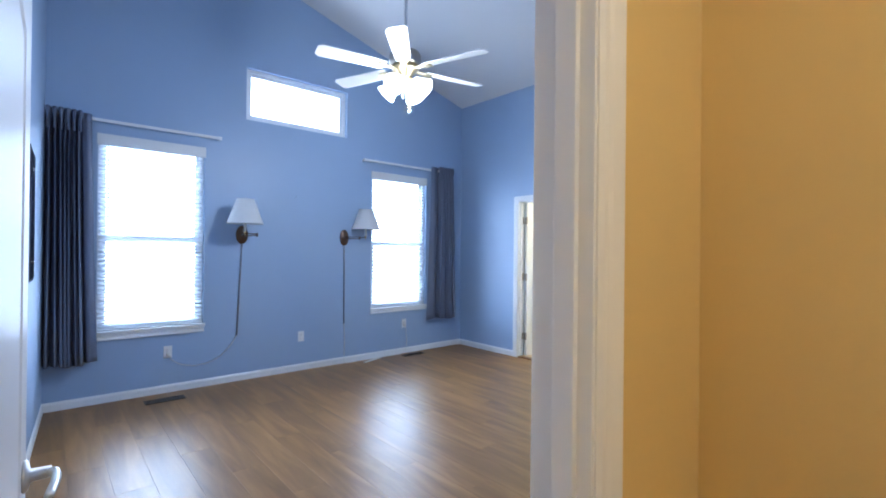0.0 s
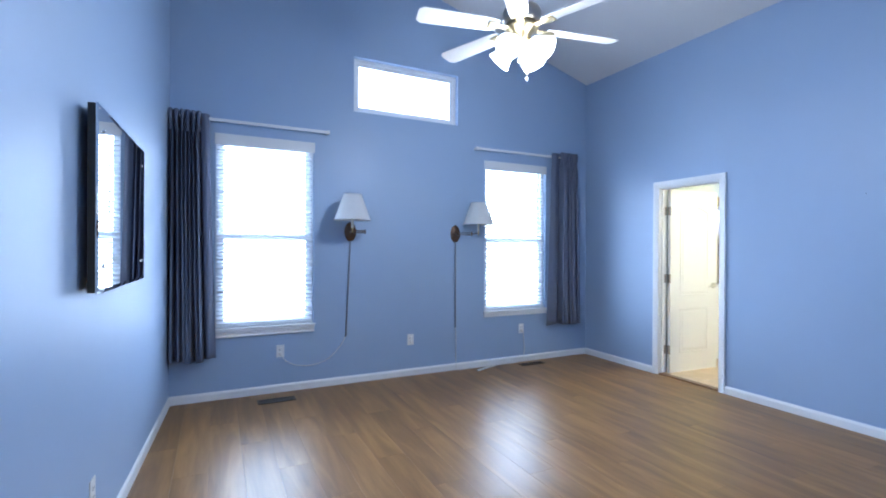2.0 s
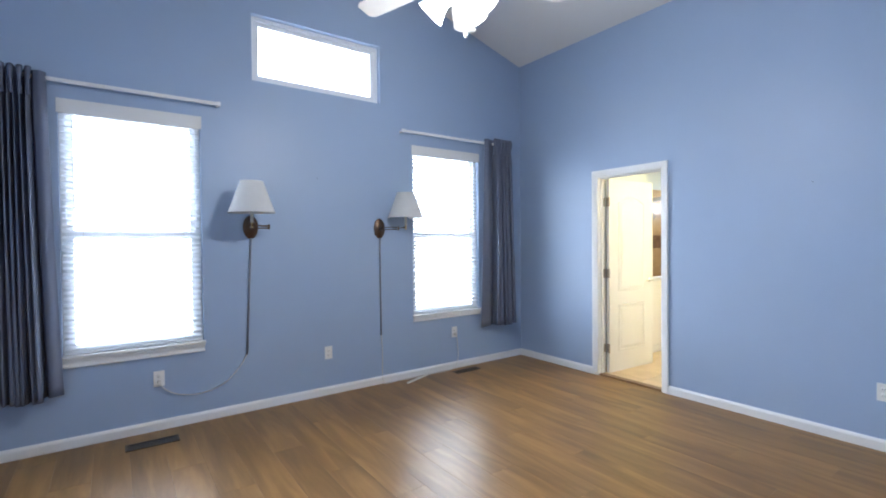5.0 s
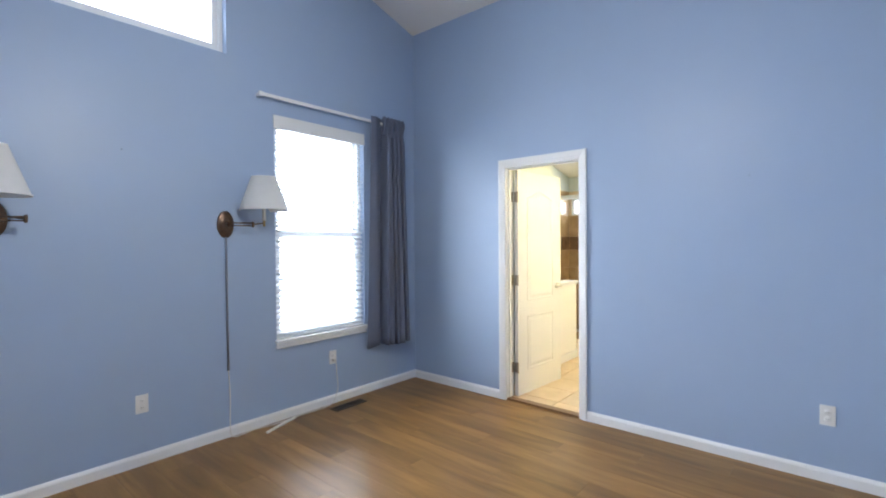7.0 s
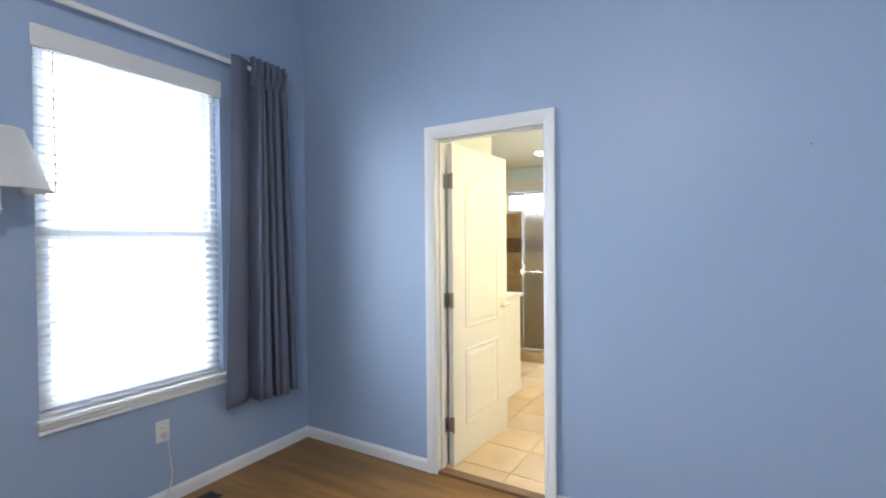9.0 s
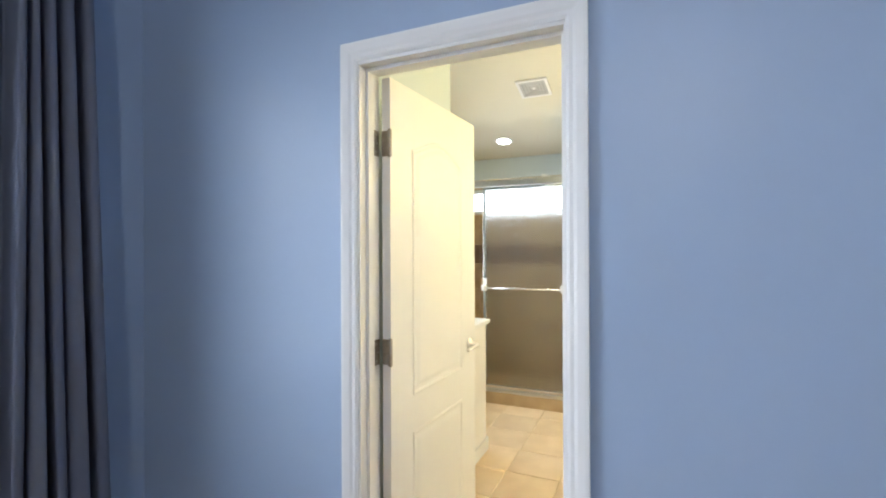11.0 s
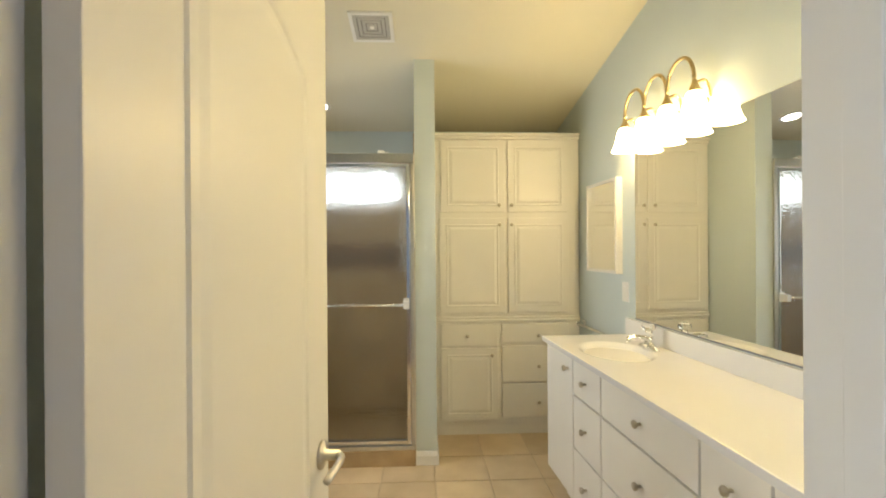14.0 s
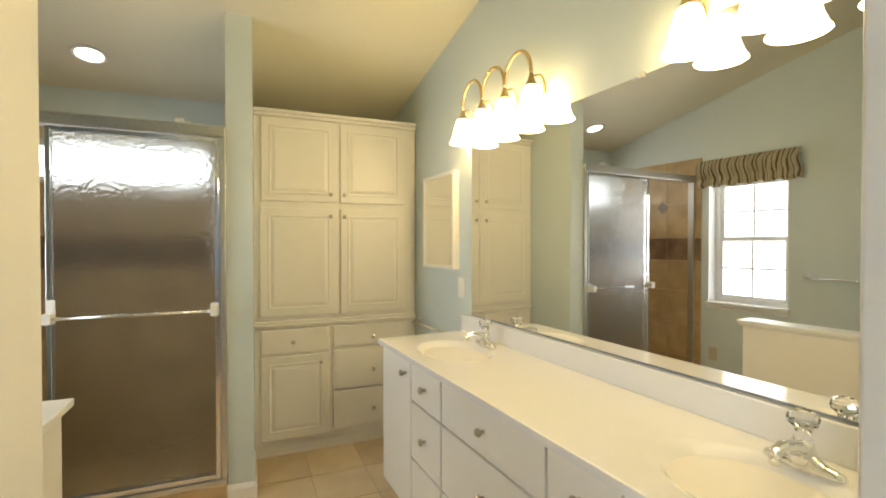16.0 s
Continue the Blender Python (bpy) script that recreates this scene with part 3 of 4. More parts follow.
window_1 = sash_window("window_1", W1, 4.85, "white double-hung window behind a slatted blind", 0.835)
sill_trim(window_1, (W1[1] - W1[0]) / 2)
window_2 = sash_window("window_2", W2, 4.85, "white double-hung window behind a slatted blind", 0.835)
sill_trim(window_2, (W2[1] - W2[0]) / 2, 0.055)
window_3 = sash_window("window_3", CL, 4.85, "white fixed clerestory window high in the wall")
blind("window_blind", W1, 4.858, "white slatted blind, lowered and open")
blind("window_blind", W2, 4.858, "white slatted blind, lowered and open")
bath_window = sash_window("window_4", BW, NY, "white bathroom window with a grid of panes", 0.567, True, 0.185)
sill_trim(bath_window, (BW[1] - BW[0]) / 2, 0.045)
part("reveal", boxes((-0.319, -0.315, 0.0, 0.105, 0, 1.105), (0.315, 0.319, 0.0, 0.105, 0, 1.105), (-0.315, 0.315, 0.0, 0.105, 1.101, 1.105)), TRIM, bath_window, "white painted window reveal")
shower_window = thing("window_5", (8.35, 4.23, 1.82), -90, "white transom window high in the shower wall", "window", kind="structure")
part("window_frame", boxes((-0.62, -0.59, 0.03, 0.09, 0, 0.26), (0.59, 0.62, 0.03, 0.09, 0, 0.26), (-0.59, 0.59, 0.03, 0.09, 0, 0.03), (-0.59, 0.59, 0.03, 0.09, 0.23, 0.26), bevel=0.002), VINYL, shower_window)
pane = part("pane", boxes((-0.59, 0.59, 0.05, 0.055, 0.03, 0.23)), GLASS, shower_window)
pane.visible_shadow = False

# ---- curtains ----


def curtain(name, x0t, x1t, x0b, x1b, y, zt, zb, seed, flat, folds, label):
    """A pinch-pleated panel; flat: the share of its width, at one end, that hangs without folds (negative: the left end)."""
    rnd = random.Random(seed)
    t = thing(name, ((x0t + x1t) / 2, y, zt), 0, label, "curtain", "curtains of the bedroom windows")
    nu, nv = 180, 30
    ph = [rnd.uniform(-0.6, 0.6) for _ in range(folds + 3)]
    amp = [rnd.uniform(0.45, 1.35) for _ in range(folds + 3)]
    lean = [rnd.uniform(-0.010, 0.010) for _ in range(folds + 3)]
    cx = (x0t + x1t) / 2
    H = zt - zb
    front, rear = [], []
    bm = bmesh.new()
    for j in range(nv + 1):
        v = j / nv
        h = v * H
        pin = math.exp(-((h - 0.10) / 0.05) ** 2)
        fr, rr = [], []
        for i in range(nu + 1):
            u = i / nu
            q = u if flat > 0 else 1 - u
            w = min(q / (1 - abs(flat)), 1.0)
            rest = max(0.0, q - 1 + abs(flat)) / abs(flat)
            f = max(w * folds + 0.25 * math.sin(5.3 * w + seed), 0.0)
            k = int(min(f, folds))
            g = f % 1
            a = (0.95 - 0.05 * folds) * (0.078 + 0.02 * v) * (amp[k] * (1 - g) + amp[k + 1] * g) * (1 - 0.5 * pin)
            s = math.sin(2 * math.pi * f + ph[k] * v)
            d = a * math.copysign(abs(s) ** 0.6, s)
            if rest > 0:
                d = d * (1 - min(rest * 5, 1)) + (0.012 * math.sin(3 * rest + seed) + 0.008 * math.sin(7 * rest + 2 * v)) * min(rest * 5, 1) + 0.028 * rest
            xt = x0t + (x1t - x0t) * u
            xb = x0b + (x1b - x0b) * u
            x = xt + (xb - xt) * v ** 1.3 + (0.011 * math.sin(4 * math.pi * f) + (lean[k] * (1 - g) + lean[k + 1] * g) * v * 1.5) * (0.4 + v) * (1 - min(rest * 4, 1))
            zz = -h - (0.010 * math.sin(9 * u + seed) if j == nv else 0)
            fr.append(bm.verts.new((x - cx, -0.100 + d, zz)))
            rr.append(bm.verts.new((x - cx, -0.100 + d + 0.003, zz)))
        front.append(fr)
        rear.append(rr)
    for g in (front, rear):
        for a, b in zip(g, g[1:]):
            for i in range(nu):
                bm.faces.new((a[i], a[i + 1], b[i + 1], b[i]))
    for a, b in ((front[0], rear[0]), (front[-1], rear[-1])):
        for i in range(nu):
            bm.faces.new((a[i], a[i + 1], b[i + 1], b[i]))
    for i in (0, nu):
        for j in range(nv):
            bm.faces.new((front[j][i], front[j + 1][i], rear[j + 1][i], rear[j][i]))
    part("panel", bm, CURT, t, "", True)
    for k in range(6):
        x = (x0t - cx) + (x1t - x0t) * ((k + 0.4) / 6 * (1 - abs(flat) * 0.7) + (abs(flat) * 0.7 if flat < 0 else 0))
        part("pleat", tube([(x, -0.128, -0.001), (x, -0.146, -0.03), (x, -0.150, -0.07), (x, -0.140, -0.105), (x, -0.118, -0.17)], [0.017, 0.015, 0.011, 0.007, 0.013], 10), CURT, t, "", True)
    return t


def rod(name, x0, x1, y, z, ends, label):
    """A flat traverse rod with returns to the wall."""
    t = thing(name, ((x0 + x1) / 2, y, z), 0, label, "curtain rod", "curtain rods")
    h = (x1 - x0) / 2
    part("track", boxes((-h, h, -0.075, -0.060, -0.014, 0.014), bevel=0.005), TRIM, t)
    for e in ends:
        part("return", boxes((e * h - 0.006, e * h + 0.006, -0.060, 0.0, -0.012, 0.012), bevel=0.003), TRIM, t)
        part("end_cap", boxes((e * h - 0.016, e * h + 0.016, -0.079, -0.056, -0.018, 0.018), bevel=0.005), TRIM, t)
    return t


curtain("curtain", -0.050, 0.258, -0.05, 0.315, 4.85, 2.520, 0.385, 3, 0.26, 7, "slate blue pinch-pleated curtain drawn aside")
curtain("curtain", 4.02, 4.39, 3.95, 4.46, 4.85, 2.545, 0.43, 8, -0.36, 5, "slate grey pinch-pleated curtain drawn aside")
rod("curtain_rod", -0.02, 1.285, 4.85, 2.485, (-1, 1), "white flat curtain rod above the window")
rod("curtain_rod", 2.965, 4.39, 4.85, 2.50, (-1, 1), "white flat curtain rod above the window")

# ---- wall mirrors ----


def west_thing(name, u, z, label, category, off=0.0, turn=0.0, group=""):
    t = new(name)
    t.matrix_world = WEST @ pose(off, u, z, 0, 0, turn)
    return tagged(t, label, category, group)


m1 = west_thing("wall_mirror", 2.815, 1.175, "large frameless mirror hung on the blue wall", "mirror", 0.012, 1.5)
part("backing", boxes((0.003, 0.030, -0.542, 0.535, 0.006, 0.764), bevel=0.002), DARK, m1, "black backing panel")
bm = bmesh.new()
o, i = [(-0.545, 0), (0.545, 0), (0.545, 0.77), (-0.545, 0.77)], [(-0.527, 0.018), (0.527, 0.018), (0.527, 0.752), (-0.527, 0.752)]
ra = [bm.verts.new((0.031, a, b)) for a, b in o]
rb = [bm.verts.new((0.034, a, b)) for a, b in o]
rc = [bm.verts.new((0.0375, a, b)) for a, b in i]
for p, q in ((ra, rb), (rb, rc)):
    for k in range(4):
        bm.faces.new((p[k], p[(k + 1) % 4], q[(k + 1) % 4], q[k]))
bm.faces.new(rc)
bm.faces.new(ra[::-1])
part("glass", bm, MIRROR, m1, "bevelled mirror glass")
for a in (-0.45, 0.45):
    for b in (0.11, 0.67):
        part("screw_cap", lathe([(0, 0), (0.009, 0), (0.009, 0.003), (0.004, 0.006), (0, 0.006)], 14, pose(0.0375, a, b, 0, 90, 0)), CHROME, m1, "", True)
m2 = west_thing("tall_mirror", 1.28, 0.10, "tall frameless mirror fixed with clear clips", "mirror")
part("glass", boxes((0.002, 0.008, -0.32, 0.32, 0, 1.87), bevel=0.0015), MIRROR, m2)
for z in (0.64, 1.25):
    part("clip", boxes((0.0, 0.014, 0.312, 0.332, z - 0.012, z + 0.012), bevel=0.003), PLATE, m2)

# ---- outlets, registers and cords ----


def outlet(m, label, plug=False):
    """A duplex outlet; local x out of the wall."""
    t = new("outlet")
    t.matrix_world = m
    tagged(t, label, "outlet", "outlets of the bedroom")
    part("plate", boxes((0.0, 0.006, -0.036, 0.036, -0.058, 0.058), bevel=0.003), PLATE, t)
    for z in (-0.02, 0.02):
        s = part("socket", lathe([(0, 0.0085), (0.0150, 0.0085), (0.0165, 0.006), (0.0165, 0.004)], 20, pose(0, 0, z, 0, 90, 0)), PLATE, t, "", True)
        for y in (-0.006, 0.006):
            part("slot", boxes((0.0082, 0.0090, y - 0.0012, y + 0.0012, z - 0.004, z + 0.004)), DARK, s)
    if plug:
        part("plug", boxes((0.009, 0.034, -0.013, 0.013, -0.034, -0.008), bevel=0.005), CORD, t, "cream plug")
    return t


outlet(pose(0.86, 4.85, 0.385, 0, 0, -90), "white duplex outlet with a plugged-in cord", True)
outlet(pose(2.185, 4.85, 0.385, 0, 0, -90), "white duplex outlet on the blue wall")
outlet(pose(3.627, 4.85, 0.40, 0, 0, -90), "white duplex outlet with a plugged-in cord", True)
outlet(pose(4.65, 1.571, 0.383, 0, 0, 180), "white duplex outlet on the blue wall")
outlet(WEST @ pose(0, 2.46, 0.31), "white duplex outlet below the mirror")
nail = tagged(part("nail", lathe([(0, 0), (0.0025, 0), (0.0025, 0.006), (0, 0.007)], 10, pose(4.65, 1.951, 1.79, 0, -90, 0)), DARK), "small dark nail in the blue wall", "nail")
tagged(part("nail", lathe([(0, 0), (0.003, 0), (0.003, 0.006), (0, 0.008)], 10, pose(2.10, 4.85, 1.97, 90, 0, 0)), DARK), "small dark nail in the blue wall", "nail")


def register(x, y, w, d, label):
    t = thing("floor_register", (x, y, 0), 0, label, "floor vent", "floor registers")
    part("rim", boxes((-w / 2, w / 2, -d / 2, -d / 2 + 0.016, 0, 0.006), (-w / 2, w / 2, d / 2 - 0.016, d / 2, 0, 0.006), (-w / 2, -w / 2 + 0.016, -d / 2 + 0.016, d / 2 - 0.016, 0, 0.006), (w / 2 - 0.016, w / 2, -d / 2 + 0.016, d / 2 - 0.016, 0, 0.006), bevel=0.002), REG, t)
    # thin dark sheet on the floor in place of the duct's shade
    part("duct_shade", boxes((-w / 2 + 0.014, w / 2 - 0.014, -d / 2 + 0.014, d / 2 - 0.014, 0.0005, 0.0015)), DARK, t, "dark sheet painted as shade below the slats")
    n = 20
    me = None
    for k in range(n):
        xx = -w / 2 + 0.025 + (w - 0.05) * k / (n - 1)
        if me is None:
            ob = part("slat", boxes((-0.0018, 0.0018, -d / 2 + 0.015, d / 2 - 0.015, -0.0015, 0.0025)), REG, t)
            me = ob.data
        else:
            ob = new("slat", me)
            ob.parent = t
        ob.location = (xx, 0, 0.0035)
    return t


register(0.80, 4.60, 0.32, 0.12, "dark brown metal floor register")
register(3.68, 4.70, 0.32, 0.10, "dark brown metal floor register")


# ---- sconces ----


def sconce(name, x, z, elbow, lamp, label):
    """A swing-arm wall lamp: plate at (x, z) on the wall, arm to elbow and on to the shade's stem (both from the plate)."""
    t = thing(name, (x, 4.85, z), 0, label, "wall lamp", "swing-arm wall lamps")
    bm = lathe([(0.060, 0.0), (0.060, 0.006), (0.052, 0.012), (0.046, 0.013), (0.040, 0.020), (0.022, 0.026), (0.0, 0.027)], 32, Matrix.Diagonal((1, 1, 1.62, 1)) @ pose(0, 0, 0, 90))
    part("wall_plate", bm, BRONZE, t, "oval bronze wall plate", True)
    part("boss", tube([(0, -0.02, 0), (0, -0.075, 0)], 0.011, 14), BRONZE, t, "", True)
    e, l = Vector(elbow), Vector(lamp)
    for dz in (0.010, -0.010):
        part("arm", tube([(0, -0.065, dz), (e.x, e.y, dz)], 0.0048, 10), BRONZE, t, "", True)
    part("arm", tube([(e.x, e.y, 0.0), (l.x, l.y, 0.012)], 0.0048, 10), BRONZE, t, "", True)
    for p in ((0, -0.065), (e.x, e.y)):
        part("knuckle", lathe([(0, -0.022), (0.007, -0.020), (0.009, -0.014), (0.009, 0.014), (0.007, 0.020), (0, 0.022)], 14, pose(p[0], p[1], 0)), BRONZE, t, "", True)
    part("stem", tube([(l.x, l.y, -0.012), (l.x, l.y, 0.05), (l.x, l.y, 0.12)], [0.009, 0.008, 0.009], 14), BRASS, t, "brass lamp stem", True)
    part("socket", tube([(l.x, l.y, 0.030), (l.x, l.y, 0.036), (l.x, l.y, 0.115)], [0.020, 0.0125, 0.0125], 14), CORD, t, "cream candle sleeve socket", True)
    zb = 0.105
    part("shade", lathe([(0.172, zb), (0.085, zb + 0.245), (0.083, zb + 0.245), (0.170, zb + 0.001), (0.172, zb)], 40, pose(l.x, l.y, 0)), SHADE, t, "white tapered linen shade", True)
    for k, (r, zz) in enumerate(((0.1725, zb + 0.003), (0.0855, zb + 0.242))):
        part("shade_trim", lathe([(r - 0.001, zz - 0.004), (r + 0.0015, zz - 0.004), (r + 0.0005, zz + 0.004), (r - 0.0015, zz + 0.004), (r - 0.001, zz - 0.004)], 40, pose(l.x, l.y, 0)), SHADE, t, "", True)
    part("spider", tube([(l.x - 0.083, l.y, zb + 0.235), (l.x, l.y, zb + 0.225), (l.x + 0.083, l.y, zb + 0.235)], 0.002, 6), BRASS, t)
    part("bulb", lathe([(0.012, zb + 0.05), (0.014, zb + 0.07), (0.029, zb + 0.11), (0.029, zb + 0.13), (0.018, zb + 0.155), (0, zb + 0.16)], 18, pose(l.x, l.y, 0)), PLATE, t, "unlit white bulb", True)
    return t


sconce("wall_sconce", 1.525, 1.525, (0.115, -0.13, 0), (-0.045, -0.25, 0), "bronze swing-arm lamp with white shade, folded in")
sconce("wall_sconce", 2.72, 1.525, (0.145, -0.12, 0), (0.228, -0.125, 0), "bronze swing-arm lamp with white shade, swung out")


def cord_cover(x0, z0, x1, z1, label):
    return tagged(part("cord_cover", tube([(x0, 4.842, z0), (x0 + (x1 - x0) * 0.5, 4.841, (z0 + z1) / 2), (x1, 4.842, z1)], 0.008, 10), DARKB, None, "", True), label, "cord cover", "cord covers below the lamps")


cord_cover(1.525, 1.435, 1.482, 0.475, "dark metal cord cover hanging below the lamp")
cord_cover(2.72, 1.435, 2.725, 0.48, "dark metal cord cover hanging below the lamp")
tagged(part("power_cord", tube(bez([(1.482, 4.842, 0.48), (1.42, 4.838, 0.38), (1.30, 4.835, 0.27), (1.14, 4.835, 0.225), (0.99, 4.835, 0.245), (0.90, 4.825, 0.30), (0.868, 4.812, 0.355), (0.862, 4.818, 0.366)], 8), 0.0035, 8), CORD, None, "", True), "thin white cord drooping to the outlet", "cord")
tagged(part("power_cord", tube(bez([(2.725, 4.842, 0.485), (2.733, 4.838, 0.30), (2.728, 4.832, 0.10), (2.735, 4.815, 0.012), (2.80, 4.800, 0.006), (2.90, 4.815, 0.006), (3.05, 4.795, 0.006), (3.30, 4.805, 0.006), (3.50, 4.800, 0.006), (3.60, 4.805, 0.03), (3.66, 4.825, 0.13), (3.655, 4.830, 0.25), (3.632, 4.812, 0.37), (3.628, 4.818, 0.382)], 8), 0.0035, 8), CORD, None, "", True), "thin white cord lying along the baseboard", "cord")
strip = tagged(part("cord_channel", boxes((-0.16, 0.16, -0.011, 0.011, 0, 0.014), bevel=0.003), CORD), "short white plastic cord channel on the floor", "cord channel")
strip.matrix_world = pose(3.08, 4.745, 0, 0, 0, 20)

# ---- ceiling fan ----
FX, FY = 2.08, 2.72
FZ = 2.79
fan = thing("ceiling_fan", (FX, FY, FZ), 0, "white six-blade ceiling fan with lit glass shades", "ceiling fan")
top = 3.50 + 0.285 * (4.65 - FX) - FZ
part("downrod", tube([(0, 0, 0.14), (0, 0, top + 0.0)], 0.012, 12), STEEL, fan, "", True)
part("canopy", lathe([(0.0, top + 0.02), (0.07, top + 0.02), (0.068, top - 0.03), (0.05, top - 0.065), (0.016, top - 0.08), (0, top - 0.08)], 24), NICKEL, fan, "", True)
part("motor_housing", lathe([(0, 0.155), (0.03, 0.15), (0.055, 0.135), (0.115, 0.12), (0.125, 0.10), (0.125, 0.045), (0.11, 0.025), (0, 0.02)], 36), NICKEL, fan, "satin nickel motor housing", True)
part("brass_ring", lathe([(0, 0.02), (0.105, 0.022), (0.112, 0.005), (0.100, -0.012), (0.075, -0.03), (0.05, -0.06), (0.045, -0.09), (0, -0.095)], 36), BRASS, fan, "antique brass ring", True)
for k in range(6):
    a = 229 + 60 * k
    m = pose(0, 0, 0, 0, 0, a)
    out = [(0.17, -0.050), (0.24, -0.060), (0.55, -0.070), (0.660, -0.072), (0.690, -0.046), (0.690, 0.046), (0.660, 0.072), (0.55, 0.070), (0.24, 0.060), (0.17, 0.050)]
    bm = prism(out, -0.003, 0.003)
    bmesh.ops.transform(bm, matrix=m @ pose(0, 0, 0, 11, 0, 0) @ pose(0, 0, 0, 90, 0, 0), verts=bm.verts[:])
    bl = part("blade", bm, BLADE, fan, "white fan blade")
    bm = boxes((0.09, 0.20, -0.022, 0.022, -0.010, -0.004), (0.17, 0.235, -0.040, 0.040, -0.011, -0.005), bevel=0.002)
    bmesh.ops.transform(bm, matrix=m, verts=bm.verts[:])
    part("blade_iron", bm, BRASS, bl, "brass blade iron")
for k in range(4):
    a = 25 + 90 * k
    m = pose(0, 0, -0.075, 0, 0, a) @ pose(0.045, 0, 0, 0, 128, 0)
    arm = part("lamp_arm", tube([(0, 0, 0), (0, 0, 0.055)], 0.011, 12, None), BRASS, fan, "", True)
    arm.matrix_local = m
    part("shade", lathe([(0.020, 0.045), (0.032, 0.050), (0.045, 0.075), (0.055, 0.110), (0.072, 0.150), (0.080, 0.165), (0.077, 0.165), (0.068, 0.148), (0.050, 0.108), (0.040, 0.075), (0.028, 0.054), (0.020, 0.045)], 24), BULB, arm, "lit white glass bell shade", True)
for x, y, l in ((-0.055, -0.05, 0.14), (0.02, -0.03, 0.24)):
    ch = part("pull_chain", tube([(x, y, -0.08), (x, y, -0.08 - l)], 0.0015, 6), BRASS, fan)
    part("pull", lathe([(0, 0), (0.008, -0.006), (0.010, -0.018), (0.006, -0.026), (0, -0.028)], 12, pose(x, y, -0.08 - l)), PLATE, ch, "white pull knob", True)
bulb_lamp("fan_light", (FX, FY, FZ - 0.27), 76, (1.0, 0.95, 0.88), 0.09)

# unseen hall ceiling light, added only to brighten the ochre walls
hl = thing("hall_fill_fixture", (0.2, -1.2, 2.5), 0, "added round frosted fill light, unseen in the hall", "ceiling light")
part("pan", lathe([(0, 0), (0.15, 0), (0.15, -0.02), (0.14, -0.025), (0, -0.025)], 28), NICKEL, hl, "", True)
part("diffuser", lathe([(0.135, -0.025), (0.12, -0.06), (0.07, -0.085), (0, -0.095)], 28), glow("hall_fill_glow", WARM, 6.0), hl, "", True)
bulb_lamp("hall_fill_lamp", (0.2, -1.2, 2.33), 32, (1.0, 0.86, 0.64), 0.08)

# ---- bathroom ----
VY, VZ = 2.755, 0.90       # counter's front edge and height
KNOB = [(0, 0), (0.006, 0), (0.0055, 0.012), (0.0135, 0.018), (0.0155, 0.024), (0.012, 0.030), (0, 0.032)]


def knob(parent, x, y, z, rx, rz, small=1.0):
    return part("knob", lathe([(r * small, h * small) for r, h in KNOB], 16, pose(x, y, z, rx, 0, rz)), NICKEL, parent, "round satin nickel knob", True)


def raised_front(name, parent, x0, x1, z0, z1, y, panel, material):
    """A cabinet door or drawer front that stands proud of the face at y, towards +y."""
    d = part(name, boxes((x0, x1, y, y + 0.019, z0, z1), bevel=0.003), material, parent)
    o = [(x0 + panel, z0 + panel), (x1 - panel, z0 + panel), (x1 - panel, z1 - panel), (x0 + panel, z1 - panel)]
    if panel:
        part("raised_panel", moulding(o, y + 0.019, 1, [(0, 0), (0.003, 0.004), (0.009, 0.0035), (0.013, 0.0006), (0.018, 0.0006), (0.036, 0.0052), (0.039, 0.0054)]), material, d)
    return d


# vanity cabinet
van = thing("vanity_cabinet", (5.865, 2.22, 0), 0, "white painted vanity cabinet with doors and drawers", "cabinet")
fy = VY - 0.045 - 2.22
part("carcass", boxes((-1.055, 1.225, 0.0, fy, 0.13, VZ - 0.025), bevel=0.002), CABW, van)
part("toe_kick", boxes((-1.055, 1.15, 0.0, fy - 0.07, 0.0, 0.13)), CABW, van)
X = lambda x: x - 5.865
rows3 = ((0.692, 0.866), (0.425, 0.682), (0.15, 0.415))
d = raised_front("door", van, X(6.695), X(7.085), 0.15, 0.866, fy, 0.0, CABW)
knob(d, X(6.755), fy + 0.019, 0.80, -90, 0)
for x0, x1 in ((6.375, 6.685), (5.715, 6.365), (5.45, 5.705)):
    for z0, z1 in rows3:
        d = raised_front("drawer", van, X(x0), X(x1), z0, z1, fy, 0.0, CABW)
        knob(d, X((x0 + x1) / 2), fy + 0.019, (z0 + z1) / 2, -90, 0)
d = raised_front("door", van, X(4.83), X(5.44), 0.15, 0.866, fy, 0.0, CABW)
knob(d, X(5.38), fy + 0.019, 0.80, -90, 0)

# counter with two moulded basins
ctr = thing("vanity_counter", (5.875, 2.22, VZ), 0, "glossy cream cultured marble counter with two basins", "counter")


